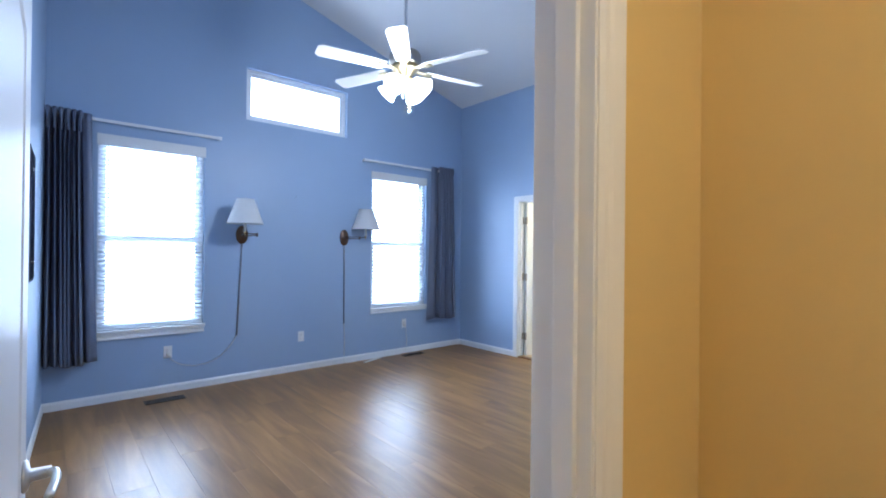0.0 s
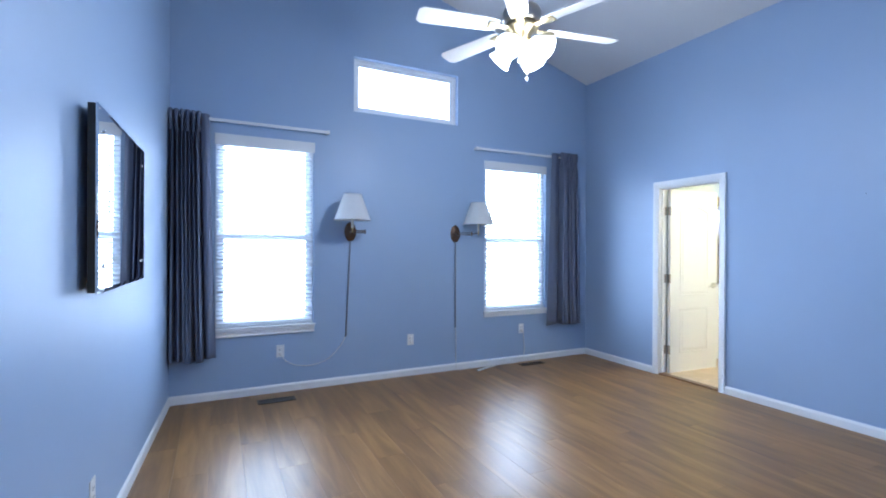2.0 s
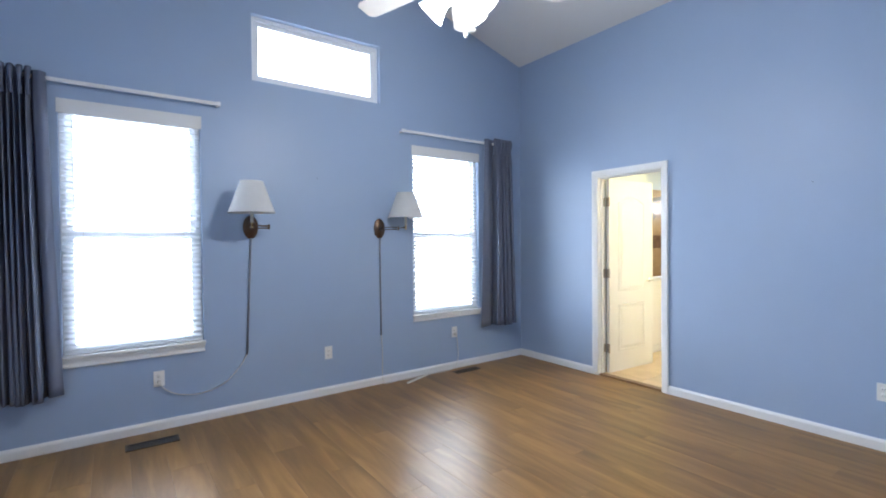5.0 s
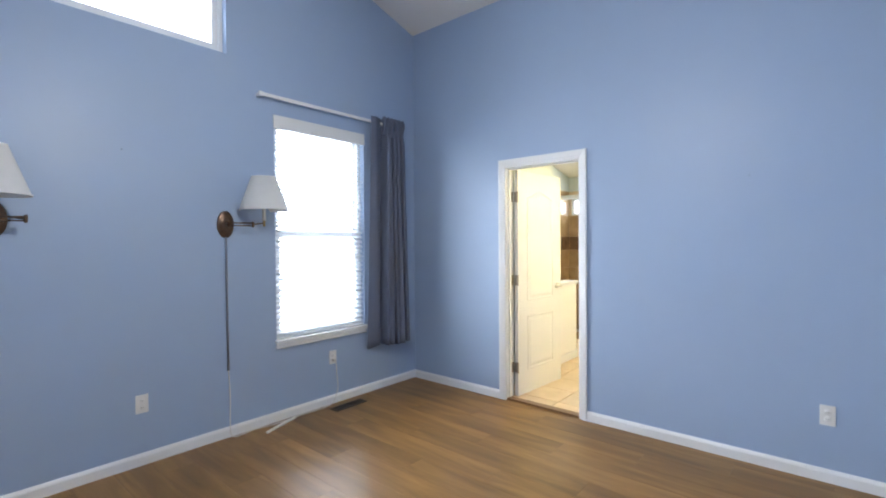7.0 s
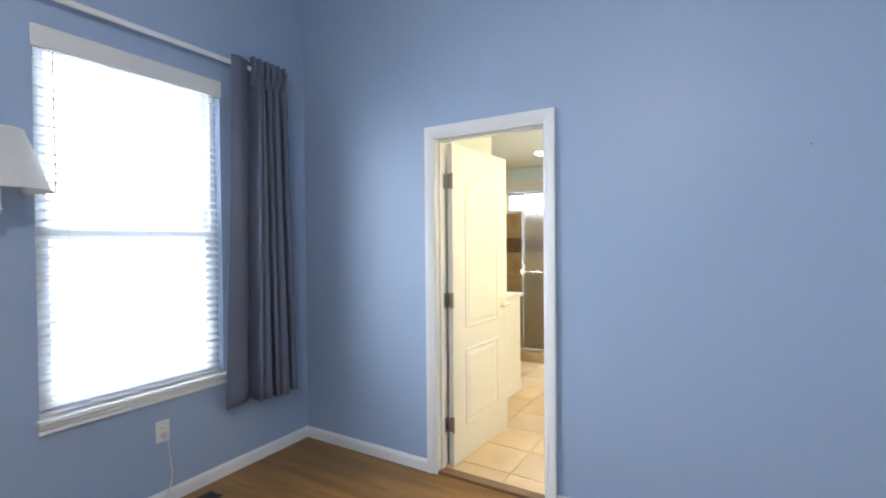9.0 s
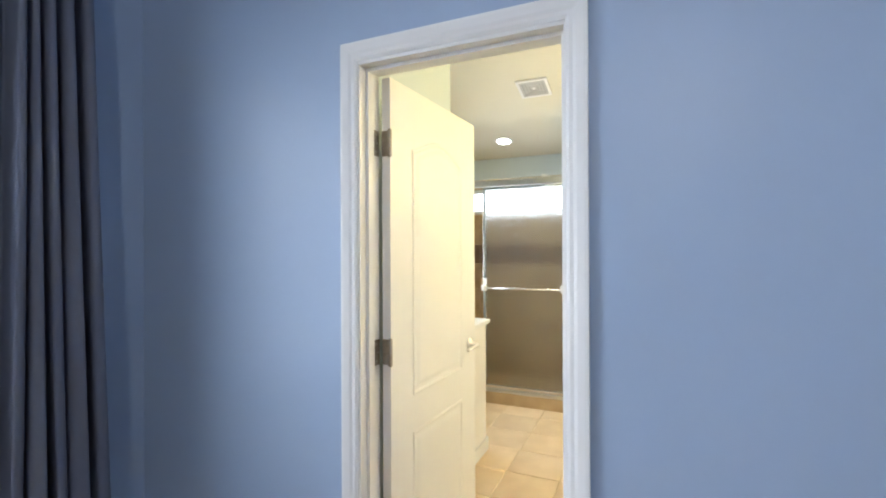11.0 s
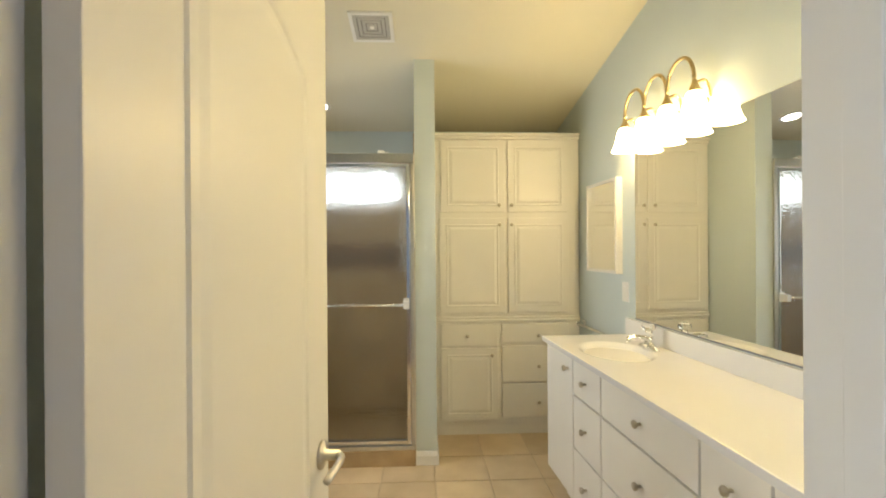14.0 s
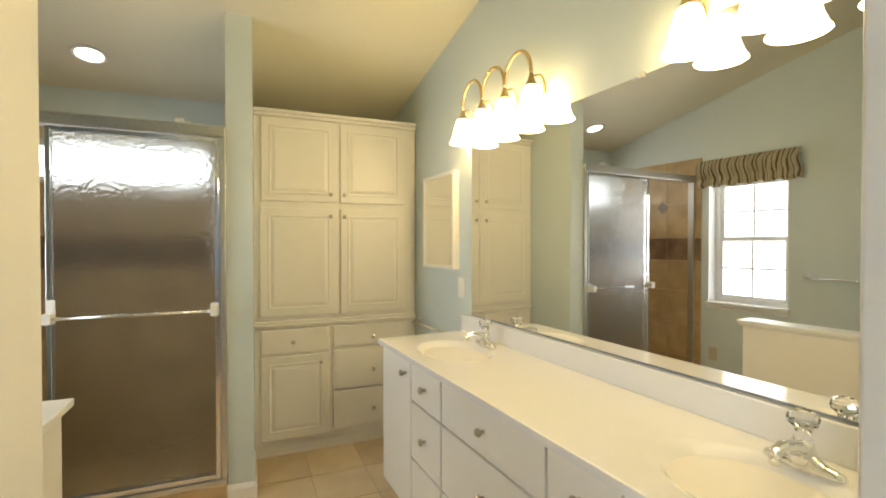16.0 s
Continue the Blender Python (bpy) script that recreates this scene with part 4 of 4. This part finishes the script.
def counter_mesh():
    x0, x1, y0, y1 = -1.075, 1.225, 0.0, VY - 2.22
    nx, ny = 220, 60
    bowls = ((0.80, 0.29), (-0.585, 0.275))
    bm = bmesh.new()
    g = []
    for j in range(ny + 1):
        r = []
        for i in range(nx + 1):
            x, y = x0 + (x1 - x0) * i / nx, y0 + (y1 - y0) * j / ny
            z = 0.0
            for bx, by in bowls:
                q = math.hypot((x - bx) / 0.235, (y - by) / 0.175)
                if q < 1:
                    z = -0.125 * (1 - q ** 2.6) ** 1.7
            r.append(bm.verts.new((x, y, z)))
        g.append(r)
    for a, b in zip(g, g[1:]):
        for i in range(nx):
            f = bm.faces.new((a[i], a[i + 1], b[i + 1], b[i]))
            f.smooth = True
    rim = [g[0][i] for i in range(nx + 1)] + [g[j][nx] for j in range(1, ny + 1)] + [g[ny][i] for i in range(nx - 1, -1, -1)] + [g[j][0] for j in range(ny - 1, 0, -1)]
    low = [bm.verts.new((v.co.x, v.co.y, -0.025)) for v in rim]
    for k in range(len(rim)):
        j = (k + 1) % len(rim)
        bm.faces.new((rim[k], rim[j], low[j], low[k]))
    return bm


me_ctr = part("top", counter_mesh(), MARBLE, ctr)
for p in me_ctr.data.polygons:
    p.use_smooth = abs(p.normal.z) > 0.2
part("backsplash", boxes((-1.075, 1.225, 0.001, 0.022, 0.0, 0.098), bevel=0.004), MARBLE, ctr)
for bx in (0.80, -0.585):
    part("drain", lathe([(0, 0.004), (0.018, 0.004), (0.022, 0.001), (0.022, -0.004)], 18, pose(bx, 0.275, -0.124)), CHROME, ctr, "chrome drain", True)


def faucet(x, label):
    """A centre-set faucet with one clear knob on top and a short spout."""
    t = thing("faucet", (x, 2.325, VZ), 0, label, "faucet", "faucets of the vanity")
    bm = tube([(x0, 0.0, 0.0) for x0 in (-0.084, -0.078, -0.062, -0.045, -0.03, 0.0, 0.03, 0.045, 0.062, 0.078, 0.084)], [0.006, 0.015, 0.019, 0.020, 0.024, 0.028, 0.024, 0.020, 0.019, 0.015, 0.006], 16)
    for v in bm.verts:
        v.co.z = max(v.co.z, 0.0) * (1.0 + 0.9 * math.exp(-(v.co.x / 0.032) ** 2)) + 0.001
    part("base", bm, CHROME, t, "chrome base plate with rounded ends", True)
    part("body", lathe([(0, 0.012), (0.030, 0.012), (0.028, 0.03), (0.023, 0.05), (0.021, 0.064), (0, 0.066)], 20), CHROME, t, "", True)
    part("spout", tube(bez([(0, 0.0, 0.040), (0, 0.045, 0.056), (0, 0.09, 0.060), (0, 0.120, 0.050)], 6), [0.019] * 6 + [0.016] * 6 + [0.013] * 7, 14), CHROME, t, "", True)
    part("aerator", tube([(0, 0.110, 0.050), (0, 0.112, 0.030)], 0.011, 14), CHROME, t, "", True)
    part("neck", tube([(0, 0, 0.064), (0, 0, 0.075), (0, 0, 0.094)], [0.019, 0.015, 0.017], 16), FROST, t, "", True)
    part("handle", lathe([(0, 0.092), (0.020, 0.092), (0.030, 0.101), (0.033, 0.113), (0.029, 0.125), (0.017, 0.132), (0.013, 0.128), (0, 0.127)], 12), FROST, t, "clear crystal knob handle")
    return t


faucet(6.69, "chrome faucet with a clear crystal knob")
faucet(5.29, "chrome faucet with a clear crystal knob")

# mirrors above the vanity
big = thing("vanity_mirror", (5.965, 2.22, 1.006), 0, "large frameless mirror above the vanity", "mirror")
part("glass", boxes((-1.04, 1.035, 0.002, 0.008, 0, 0.985), bevel=0.001), MIRROR, big)
part("bottom_channel", boxes((-1.04, 1.035, 0.002, 0.0105, -0.003, 0.003), bevel=0.001), DARKB, big)
for x in (-0.6, -0.135):
    part("clip", boxes((x - 0.012, x + 0.012, 0.002, 0.013, 0.975, 0.995), bevel=0.002), STEEL, big)
med = thing("medicine_cabinet", (7.39, 2.22, 1.256), 0, "white medicine cabinet with a mirrored door", "cabinet")
part("body", boxes((-0.225, 0.225, 0, 0.022, 0, 0.60), bevel=0.003), CABW, med)
part("frame", boxes((-0.225, -0.205, 0.022, 0.044, 0, 0.60), (0.205, 0.225, 0.022, 0.044, 0, 0.60), (-0.205, 0.205, 0.022, 0.044, 0, 0.02), (-0.205, 0.205, 0.022, 0.044, 0.58, 0.60), bevel=0.004), CABW, med)
part("glass", boxes((-0.205, 0.205, 0.022, 0.034, 0.02, 0.58)), MIRROR, med, "mirror glass")
sw = thing("light_switch", (7.13, 2.22, 1.15), 0, "white rocker switch plate", "switch")
part("plate", boxes((-0.038, 0.038, 0, 0.006, -0.06, 0.06), bevel=0.003), PLATE, sw)
part("rocker", boxes((-0.016, 0.016, 0.006, 0.010, -0.032, 0.032), bevel=0.002), PLATE, sw)


def towel_bar(name, m, half, material, label, off=0.06):
    t = new(name)
    t.matrix_world = m
    tagged(t, label, "towel bar")
    part("bar", tube([(-half, off, 0), (half, off, 0)], 0.009, 12), material, t, "", True)
    for s in (-1, 1):
        part("post", boxes((s * half - 0.012, s * half + 0.012, 0, off + 0.012, -0.013, 0.013), bevel=0.004), material, t)
        part("rosette", boxes((s * half - 0.024, s * half + 0.024, 0, 0.010, -0.024, 0.024), bevel=0.004), material, t)
    return t


vbar = towel_bar("towel_bar", pose(7.47, 2.22, 0.86), 0.28, CHROME, "chrome towel bar beside the tall cabinet")
towel_bar("towel_bar", pose(6.185, NY, 1.15, 0, 0, 180), 0.30, CHROME, "chrome towel bar beyond the half wall")
ou = thing("outlet", (7.20, NY, 0.42), -90, "beige outlet under the bathroom window", "outlet")
part("plate", boxes((0, 0.006, -0.036, 0.036, -0.058, 0.058), bevel=0.003), mat("beige_plate", (0.55, 0.47, 0.38), 0.4), ou)


def vanity_light(x, label):
    """Four bell shades under arched brass arms on one wall bar."""
    t = thing("vanity_light", (x, 2.22, 2.094), 0, label, "vanity light", "vanity lights above the mirror")
    part("wall_bar", boxes((-0.30, 0.30, 0.001, 0.014, -0.075, -0.010), bevel=0.005), NICKEL, t)
    s = 0.208
    xs = [s * (k - 1.5) for k in range(4)]
    y = 0.082
    for k, xx in enumerate(xs):
        a = part("stem", tube(bez([(xx, 0.008, -0.015), (xx, 0.012, 0.030), (xx, 0.035, 0.060), (xx, y, 0.045)], 6), 0.0065, 10), BRASS, t, "", True)
        part("cap", lathe([(0, 0.062), (0.009, 0.060), (0.012, 0.045), (0.026, 0.014), (0.030, 0.006), (0, 0.006)], 20, pose(xx, y, 0)), BRASS, a, "brass shade cap", True)
        sh = part("shade", lathe([(0.026, 0.008), (0.036, -0.004), (0.046, -0.040), (0.054, -0.080), (0.066, -0.112), (0.074, -0.122), (0.071, -0.124), (0.062, -0.114), (0.050, -0.080), (0.042, -0.040), (0.032, -0.006), (0.026, 0.008)], 28, pose(xx, y, 0)), BULBW, t, "lit white glass bell shade", True)
    for a, b in zip(xs, xs[1:]):
        c, r = (a + b) / 2, (b - a) / 2
        pts = [(c - r * math.cos(q), y, 0.05 + 0.14 * math.sin(q) ** 0.85) for q in [math.pi * k / 18 for k in range(19)]]
        part("arch", tube(pts, 0.0085, 12), BRASS, t, "arched antique brass arm", True)
    return t


vanity_light(6.66, "brass four-light vanity fixture with lit bell shades")
vanity_light(5.29, "brass four-light vanity fixture with lit bell shades")

# the vanity wall stands a few degrees out of square: turn it with all that it carries
VTURN = pose(7.84, 2.22, 0, 0, 0, 3.3) @ pose(-7.84, -2.22, 0)
for ob in [o for o in scene.objects if o.parent is None and o.name.split(".")[0] in ("vanity_cabinet", "vanity_counter", "faucet", "vanity_mirror", "medicine_cabinet", "light_switch", "vanity_light", "wall_bath_south")]:
    ob.matrix_world = VTURN @ ob.matrix_basis
vbar.matrix_world = VTURN @ vbar.matrix_basis

# tall linen cabinet: built in the plane y, then turned to face the door
lin = new("linen_cabinet")
lin.matrix_world = pose(7.84, 3.325, 0, 0, 0, 90)
tagged(lin, "tall white built-in linen cabinet with raised panels", "cabinet")
# local x runs towards -y of the room when turned by 90 with the face looking along -x
LW = 1.10
L = lambda y: y - 3.325


def lin_front(name, y0, y1, z0, z1, panel, ky=None, kz=None):
    d = raised_front(name, lin, L(y0), L(y1), z0, z1, 0.0, panel, CABW)
    if ky is not None:
        knob(d, L(ky), 0.019, kz, -90, 0, 0.9)
    return d


part("carcass_upper", boxes((-LW, 0, -0.505, 0, 0.905, 2.24), bevel=0.003), CABW, lin)
part("carcass_lower", boxes((-LW, 0, -0.505, 0, 0.09, 0.865), bevel=0.003), CABW, lin)
part("plinth", boxes((-LW, 0, -0.505, -0.012, 0, 0.09)), CABW, lin)
part("ledge", boxes((-LW, 0.0, -0.505, 0.022, 0.868, 0.884), (-LW, 0.0, -0.505, 0.012, 0.884, 0.905), bevel=0.004), CABW, lin, "moulded ledge")
part("cornice", boxes((-LW, 0, -0.505, 0.018, 2.24, 2.262), (-LW, 0, -0.505, 0.034, 2.262, 2.285), bevel=0.006), CABW, lin, "moulded cornice")
lin_front("door", 2.795, 3.278, 1.692, 2.230, 0.048, 2.840, 1.744)
lin_front("door", 2.312, 2.772, 1.692, 2.230, 0.048, 2.748, 1.744)
lin_front("door", 2.795, 3.288, 0.935, 1.648, 0.048, 2.840, 1.596)
lin_front("door", 2.312, 2.772, 0.935, 1.648, 0.048, 2.748, 1.596)
lin_front("drawer", 2.852, 3.283, 0.690, 0.853, 0.0, 3.085, 0.765)
lin_front("door", 2.852, 3.285, 0.125, 0.670, 0.048, 2.903, 0.620)
lin_front("drawer", 2.315, 2.824, 0.708, 0.853, 0.0, 2.548, 0.762)
lin_front("drawer", 2.315, 2.824, 0.414, 0.684, 0.0, 2.548, 0.532)
lin_front("drawer", 2.315, 2.824, 0.148, 0.402, 0.0, 2.548, 0.260)

# shower
curb = tagged(part("shower_curb", boxes((7.362, 7.47, 3.467, NY, 0, 0.115), bevel=0.006), STILE), "tan tiled shower curb", "shower curb")
tagged(part("shower_pan", boxes((7.47, 8.35, 3.465, NY, 0, 0.03)), STILE), "tan tiled shower floor", "shower floor")
sd = thing("shower_door", (7.40, 4.035, 0.115), 0, "sliding shower door of hammered glass in a bright frame", "shower door")
part("header", boxes((-0.035, 0.035, -0.567, 0.862, 1.865, 1.925), bevel=0.005), STEEL, sd, "brushed metal header rail")
part("sill_track", boxes((-0.035, 0.035, -0.567, 0.862, 0, 0.03), bevel=0.004), STEEL, sd)
for y in (-0.567, 0.837):
    part("side_jamb", boxes((-0.028, 0.028, y, y + 0.025, 0.03, 1.865), bevel=0.003), STEEL, sd)
for x, y0, y1 in ((-0.018, -0.535, 0.205), (0.014, -0.540, 0.203)):
    p = part("panel", boxes((x - 0.008, x + 0.008, y0, y0 + 0.02, 0.035, 1.86), (x - 0.008, x + 0.008, y1 - 0.02, y1, 0.035, 1.86), (x - 0.008, x + 0.008, y0 + 0.02, y1 - 0.02, 0.035, 0.06), (x - 0.008, x + 0.008, y0 + 0.02, y1 - 0.02, 1.84, 1.86), bevel=0.002), CHROME, sd, "bright metal sash")
    if x < 0:
        g = part("pane", boxes((x - 0.0025, x + 0.0025, y0 + 0.018, y1 - 0.018, 0.058, 1.842)), OBSC, p, "hammered obscure glass")
        g.visible_shadow = False
bar = part("towel_rail", tube([(-0.075, -0.52, 0.945), (-0.075, 0.200, 0.945)], 0.009, 12), CHROME, sd, "chrome towel rail", True)
for y, h in ((-0.512, 0.03), (0.186, 0.075)):
    part("bracket", boxes((-0.088, -0.028, y - 0.017, y + 0.017, 0.920, 0.970), (-0.034, -0.026, y - 0.019, y + 0.019, 0.915, 0.955 + h), bevel=0.004), PLATE, bar, "white moulded rail bracket")
hook = tagged(part("hand_shower_hose", tube(bez([(8.20, 3.50, 1.95), (8.12, 3.53, 1.93), (8.10, 3.55, 1.75), (8.14, 3.56, 1.45), (8.16, 3.55, 1.22)], 8), 0.022, 10), PLATE, None, "", True), "pale shower hose hanging from its arm", "shower hose")

# half wall
pony = thing("half_wall", (6.15, 3.952, 0), 0, "white half wall with a moulded cap", "half wall", kind="structure")
part("wall", boxes((-0.35, 0.275, -0.055, 0.055, 0, 0.885)), CABW, pony)
part("cap", boxes((-0.35, 0.300, -0.082, 0.082, 0.897, 0.922), (-0.35, 0.290, -0.070, 0.070, 0.885, 0.897), bevel=0.005), TRIM, pony, "white moulded cap")
part("baseboard", boxes((-0.35, 0.289, -0.069, -0.055, 0, 0.10), (0.275, 0.289, -0.055, 0.069, 0, 0.10), (-0.35, 0.275, 0.055, 0.069, 0, 0.10), bevel=0.003), TRIM, pony)

# striped valance over the bathroom window
val = thing("window_valance", (6.912, NY, 1.935), 0, "striped brown and cream gathered window valance", "valance")
bm = bmesh.new()
nu, nv = 90, 10
fr, rr = [], []
for j in range(nv + 1):
    v = j / nv
    a, b = [], []
    for i in range(nu + 1):
        u = i / nu
        x = (u - 0.5) * (0.80 + 0.03 * v)
        wv = 0.012 * math.sin(2 * math.pi * u * 13 + 2 * v) * (0.5 + v)
        puff = -0.055 - 0.05 * math.sin(math.pi * min(v / 0.75, 1)) - (0.02 * math.sin(math.pi * (v - 0.75) / 0.25) if v > 0.75 else 0)
        z = 0.22 - 0.24 * v + 0.008 * math.sin(2 * math.pi * u * 6) * v
        a.append(bm.verts.new((x, puff + wv, z)))
        b.append(bm.verts.new((x, puff + wv + 0.004, z)))
    fr.append(a)
    rr.append(b)
for g in (fr, rr):
    for a, b in zip(g, g[1:]):
        for i in range(nu):
            bm.faces.new((a[i], a[i + 1], b[i + 1], b[i]))
for j in range(nv):
    for i in (0, nu):
        bm.faces.new((fr[j][i], fr[j + 1][i], rr[j + 1][i], rr[j][i]))
part("cloth", bm, CLOTH, val, "", True)
part("rod", boxes((-0.39, 0.39, -0.05, -0.035, 0.175, 0.205), (-0.39, -0.375, -0.035, 0, 0.175, 0.205), (0.375, 0.39, -0.035, 0, 0.175, 0.205)), TRIM, val)


def ceil_at(x):
    return 2.70 - 0.235 * (x - 7.20)


# recessed light and exhaust vent follow the slope of the ceiling
tilt = math.degrees(math.atan(0.235))
can = new("recessed_light")
can.matrix_world = pose(7.95, 4.21, ceil_at(7.95), 0, tilt, 0)
tagged(can, "lit round recessed shower light", "recessed light")
part("trim_ring", lathe([(0.068, -0.002), (0.072, -0.007), (0.090, -0.006), (0.094, 0.0), (0.068, 0.0), (0.068, -0.002)], 32), TRIM, can, "", True)
part("lens", lathe([(0, -0.004), (0.068, -0.004), (0.068, -0.001), (0, -0.001)], 32), CANL, can, "lit frosted lens")
vent = new("exhaust_vent")
vent.matrix_world = pose(7.09, 3.70, ceil_at(7.09), 0, tilt, 0)
tagged(vent, "white square louvred exhaust vent in the ceiling", "exhaust vent")
for k in range(5):
    a, b = 0.125 - 0.024 * k, 0.125 - 0.024 * k - (0.018 if k else 0.022)
    z = -0.012 + 0.0015 * k
    part("frame" if k == 0 else "louvre", boxes((-a, a, -a, -b, z, 0), (-a, a, b, a, z, 0), (-a, -b, -b, b, z, 0), (b, a, -b, b, z, 0), bevel=0.001), PLATE if k == 0 else mat("grey_louvre", (0.46, 0.45, 0.42), 0.5), vent)
part("centre", boxes((-0.012, 0.012, -0.012, 0.012, -0.010, 0)), PLATE, vent)
part("backing", boxes((-0.10, 0.10, -0.10, 0.10, -0.0035, -0.0005)), mat("vent_dark", (0.25, 0.24, 0.22), 0.8), vent)
tagged(part("shower_clip", boxes((7.36, 7.385, 3.66, 3.70, 2.040, 2.060), (7.365, 7.38, 3.63, 3.66, 2.040, 2.050), bevel=0.003), PLATE), "small white clip lying on the shower header", "clip")

# ---- pieces: boards and tiles ----
rnd = random.Random(5)
PW, PL = 0.194, 1.28
me_cache = {}


def board(x0, x1, y0, y1):
    """One floor board; boards of one size share a mesh."""
    g = 0.0006
    w, l = round(x1 - x0 - g, 4), round(y1 - y0 - g, 4)
    key = (w, l)
    if key not in me_cache:
        bm = bmesh.new()
        b = 0.0006
        lo = [bm.verts.new((sx * w / 2, sy * l / 2, -0.006)) for sx, sy in ((-1, -1), (1, -1), (1, 1), (-1, 1))]
        md = [bm.verts.new((sx * w / 2, sy * l / 2, -b * 0.6)) for sx, sy in ((-1, -1), (1, -1), (1, 1), (-1, 1))]
        hi = [bm.verts.new((sx * (w / 2 - b), sy * (l / 2 - b), 0)) for sx, sy in ((-1, -1), (1, -1), (1, 1), (-1, 1))]
        for p, q in ((lo, md), (md, hi)):
            for k in range(4):
                bm.faces.new((p[k], p[(k + 1) % 4], q[(k + 1) % 4], q[k]))
        bm.faces.new(hi)
        me = bpy.data.meshes.new("board")
        bm.to_mesh(me)
        bm.free()
        me.materials.append(FLOORW)
        me_cache[key] = me
    ob = new("board", me_cache[key])
    ob.parent = floor
    ob.location = ((x0 + x1) / 2, (y0 + y1) / 2, 0)


x = -0.50
row = 0
while x < 4.66:
    x1 = min(x + PW, 4.70)
    y = -1.6 - (row * 0.47 % PL)
    while y < 4.84:
        a, b = max(y, -2.2 if x < 1.1 else 0.25), min(y + PL, 4.849)
        if b - a > 0.05:
            board(x, x1, round(a, 3), round(b, 3))
        y += PL
    x += PW
    row += 1


def tile(parent, name, m, w, h, material, depth=0.008):
    key = (name, round(w, 3), round(h, 3))
    if key not in me_cache:
        bm = bmesh.new()
        b = 0.0025
        lo = [bm.verts.new((sx * w / 2, sy * h / 2, -depth)) for sx, sy in ((-1, -1), (1, -1), (1, 1), (-1, 1))]
        md = [bm.verts.new((sx * w / 2, sy * h / 2, -b * 0.7)) for sx, sy in ((-1, -1), (1, -1), (1, 1), (-1, 1))]
        hi = [bm.verts.new((sx * (w / 2 - b), sy * (h / 2 - b), 0)) for sx, sy in ((-1, -1), (1, -1), (1, 1), (-1, 1))]
        for p, q in ((lo, md), (md, hi)):
            for k in range(4):
                bm.faces.new((p[k], p[(k + 1) % 4], q[(k + 1) % 4], q[k]))
        bm.faces.new(hi)
        me = bpy.data.meshes.new(name)
        bm.to_mesh(me)
        bm.free()
        me.materials.append(material)
        me_cache[key] = me
    ob = new(name, me_cache[key])
    ob.parent = parent
    ob.matrix_local = m
    return ob


# floor tiles
T, J = 0.33, 0.006
gx = [6.83 + T * k for k in range(-7, 3)]
gy = [3.345 + T * k for k in range(-4, 6)]
xs = [4.715] + [g for g in gx if 4.74 < g < 8.30] + [8.345]
ys = [2.225] + [g for g in gy if 2.24 < g < NY - 0.03] + [NY - 0.005]
for a, b in zip(xs, xs[1:]):
    for c, e in zip(ys, ys[1:]):
        if a > 7.47 and c > 3.4:
            continue
        tile(bath_floor, "tile", pose((a + b) / 2, (c + e) / 2, 0.012), round(b - a - J, 3), round(e - c - J, 3), FTILE, 0.006)


def shower_lining(name, m, width, hole=None):
    """Tiles with a darker band on one shower wall; local x along the wall, y up, z out of it."""
    back = tagged(part(name, boxes((-width / 2, width / 2, 0.03, 2.20, -0.001, 0.004)) if not hole else
                       boxes((-width / 2, width / 2, 0.03, hole[2], -0.001, 0.004), (-width / 2, hole[0], hole[2], 2.20, -0.001, 0.004), (hole[1], width / 2, hole[2], 2.20, -0.001, 0.004), (hole[0], hole[1], hole[3], 2.20, -0.001, 0.004)), GROUT),
                  "tan stone tiles with a brown diamond band", "wall tiles", kind="structure")
    back.matrix_world = m
    n = max(2, round(width / 0.305))
    w = width / n
    rows = [0.03, 0.34, 0.65, 0.96, 1.25, 1.465, 1.80, 2.20]
    for r, (z0, z1) in enumerate(zip(rows, rows[1:])):
        for k in range(n):
            xc = -width / 2 + w * (k + 0.5)
            zc = (z0 + z1) / 2
            if hole and hole[0] - w / 2 < xc < hole[1] + w / 2 and z1 > hole[2] + 0.02:
                if z0 >= hole[2] - 0.05:
                    continue
            band = r == 4
            tile(back, "band_tile" if band else "tile", pose(xc, zc, 0.010), round(w - 0.004, 3), round(z1 - z0 - 0.004, 3), BTILE if band else STILE, 0.006)
            if band:
                tile(back, "diamond_tile", pose(xc, zc, 0.0135, 0, 0, 45), 0.130, 0.130, BTILE, 0.004)
    if not hole:
        tile(back, "accent_tile", pose(-0.125, 1.765, 0.0135, 0, 0, 45), 0.085, 0.085, DTILE, 0.004)
    return back


shower_lining("wall_tiling_east", pose(8.35, 4.183, 0, 90, 0, -90), 1.43, (-0.667, 0.573, 1.81, 2.09))
shower_lining("wall_tiling_north", pose(7.825, NY, 0, 90, 0, 0), 1.03)
shower_lining("wall_tiling_south", pose(7.91, 3.465, 0, 90, 0, 180), 0.86)
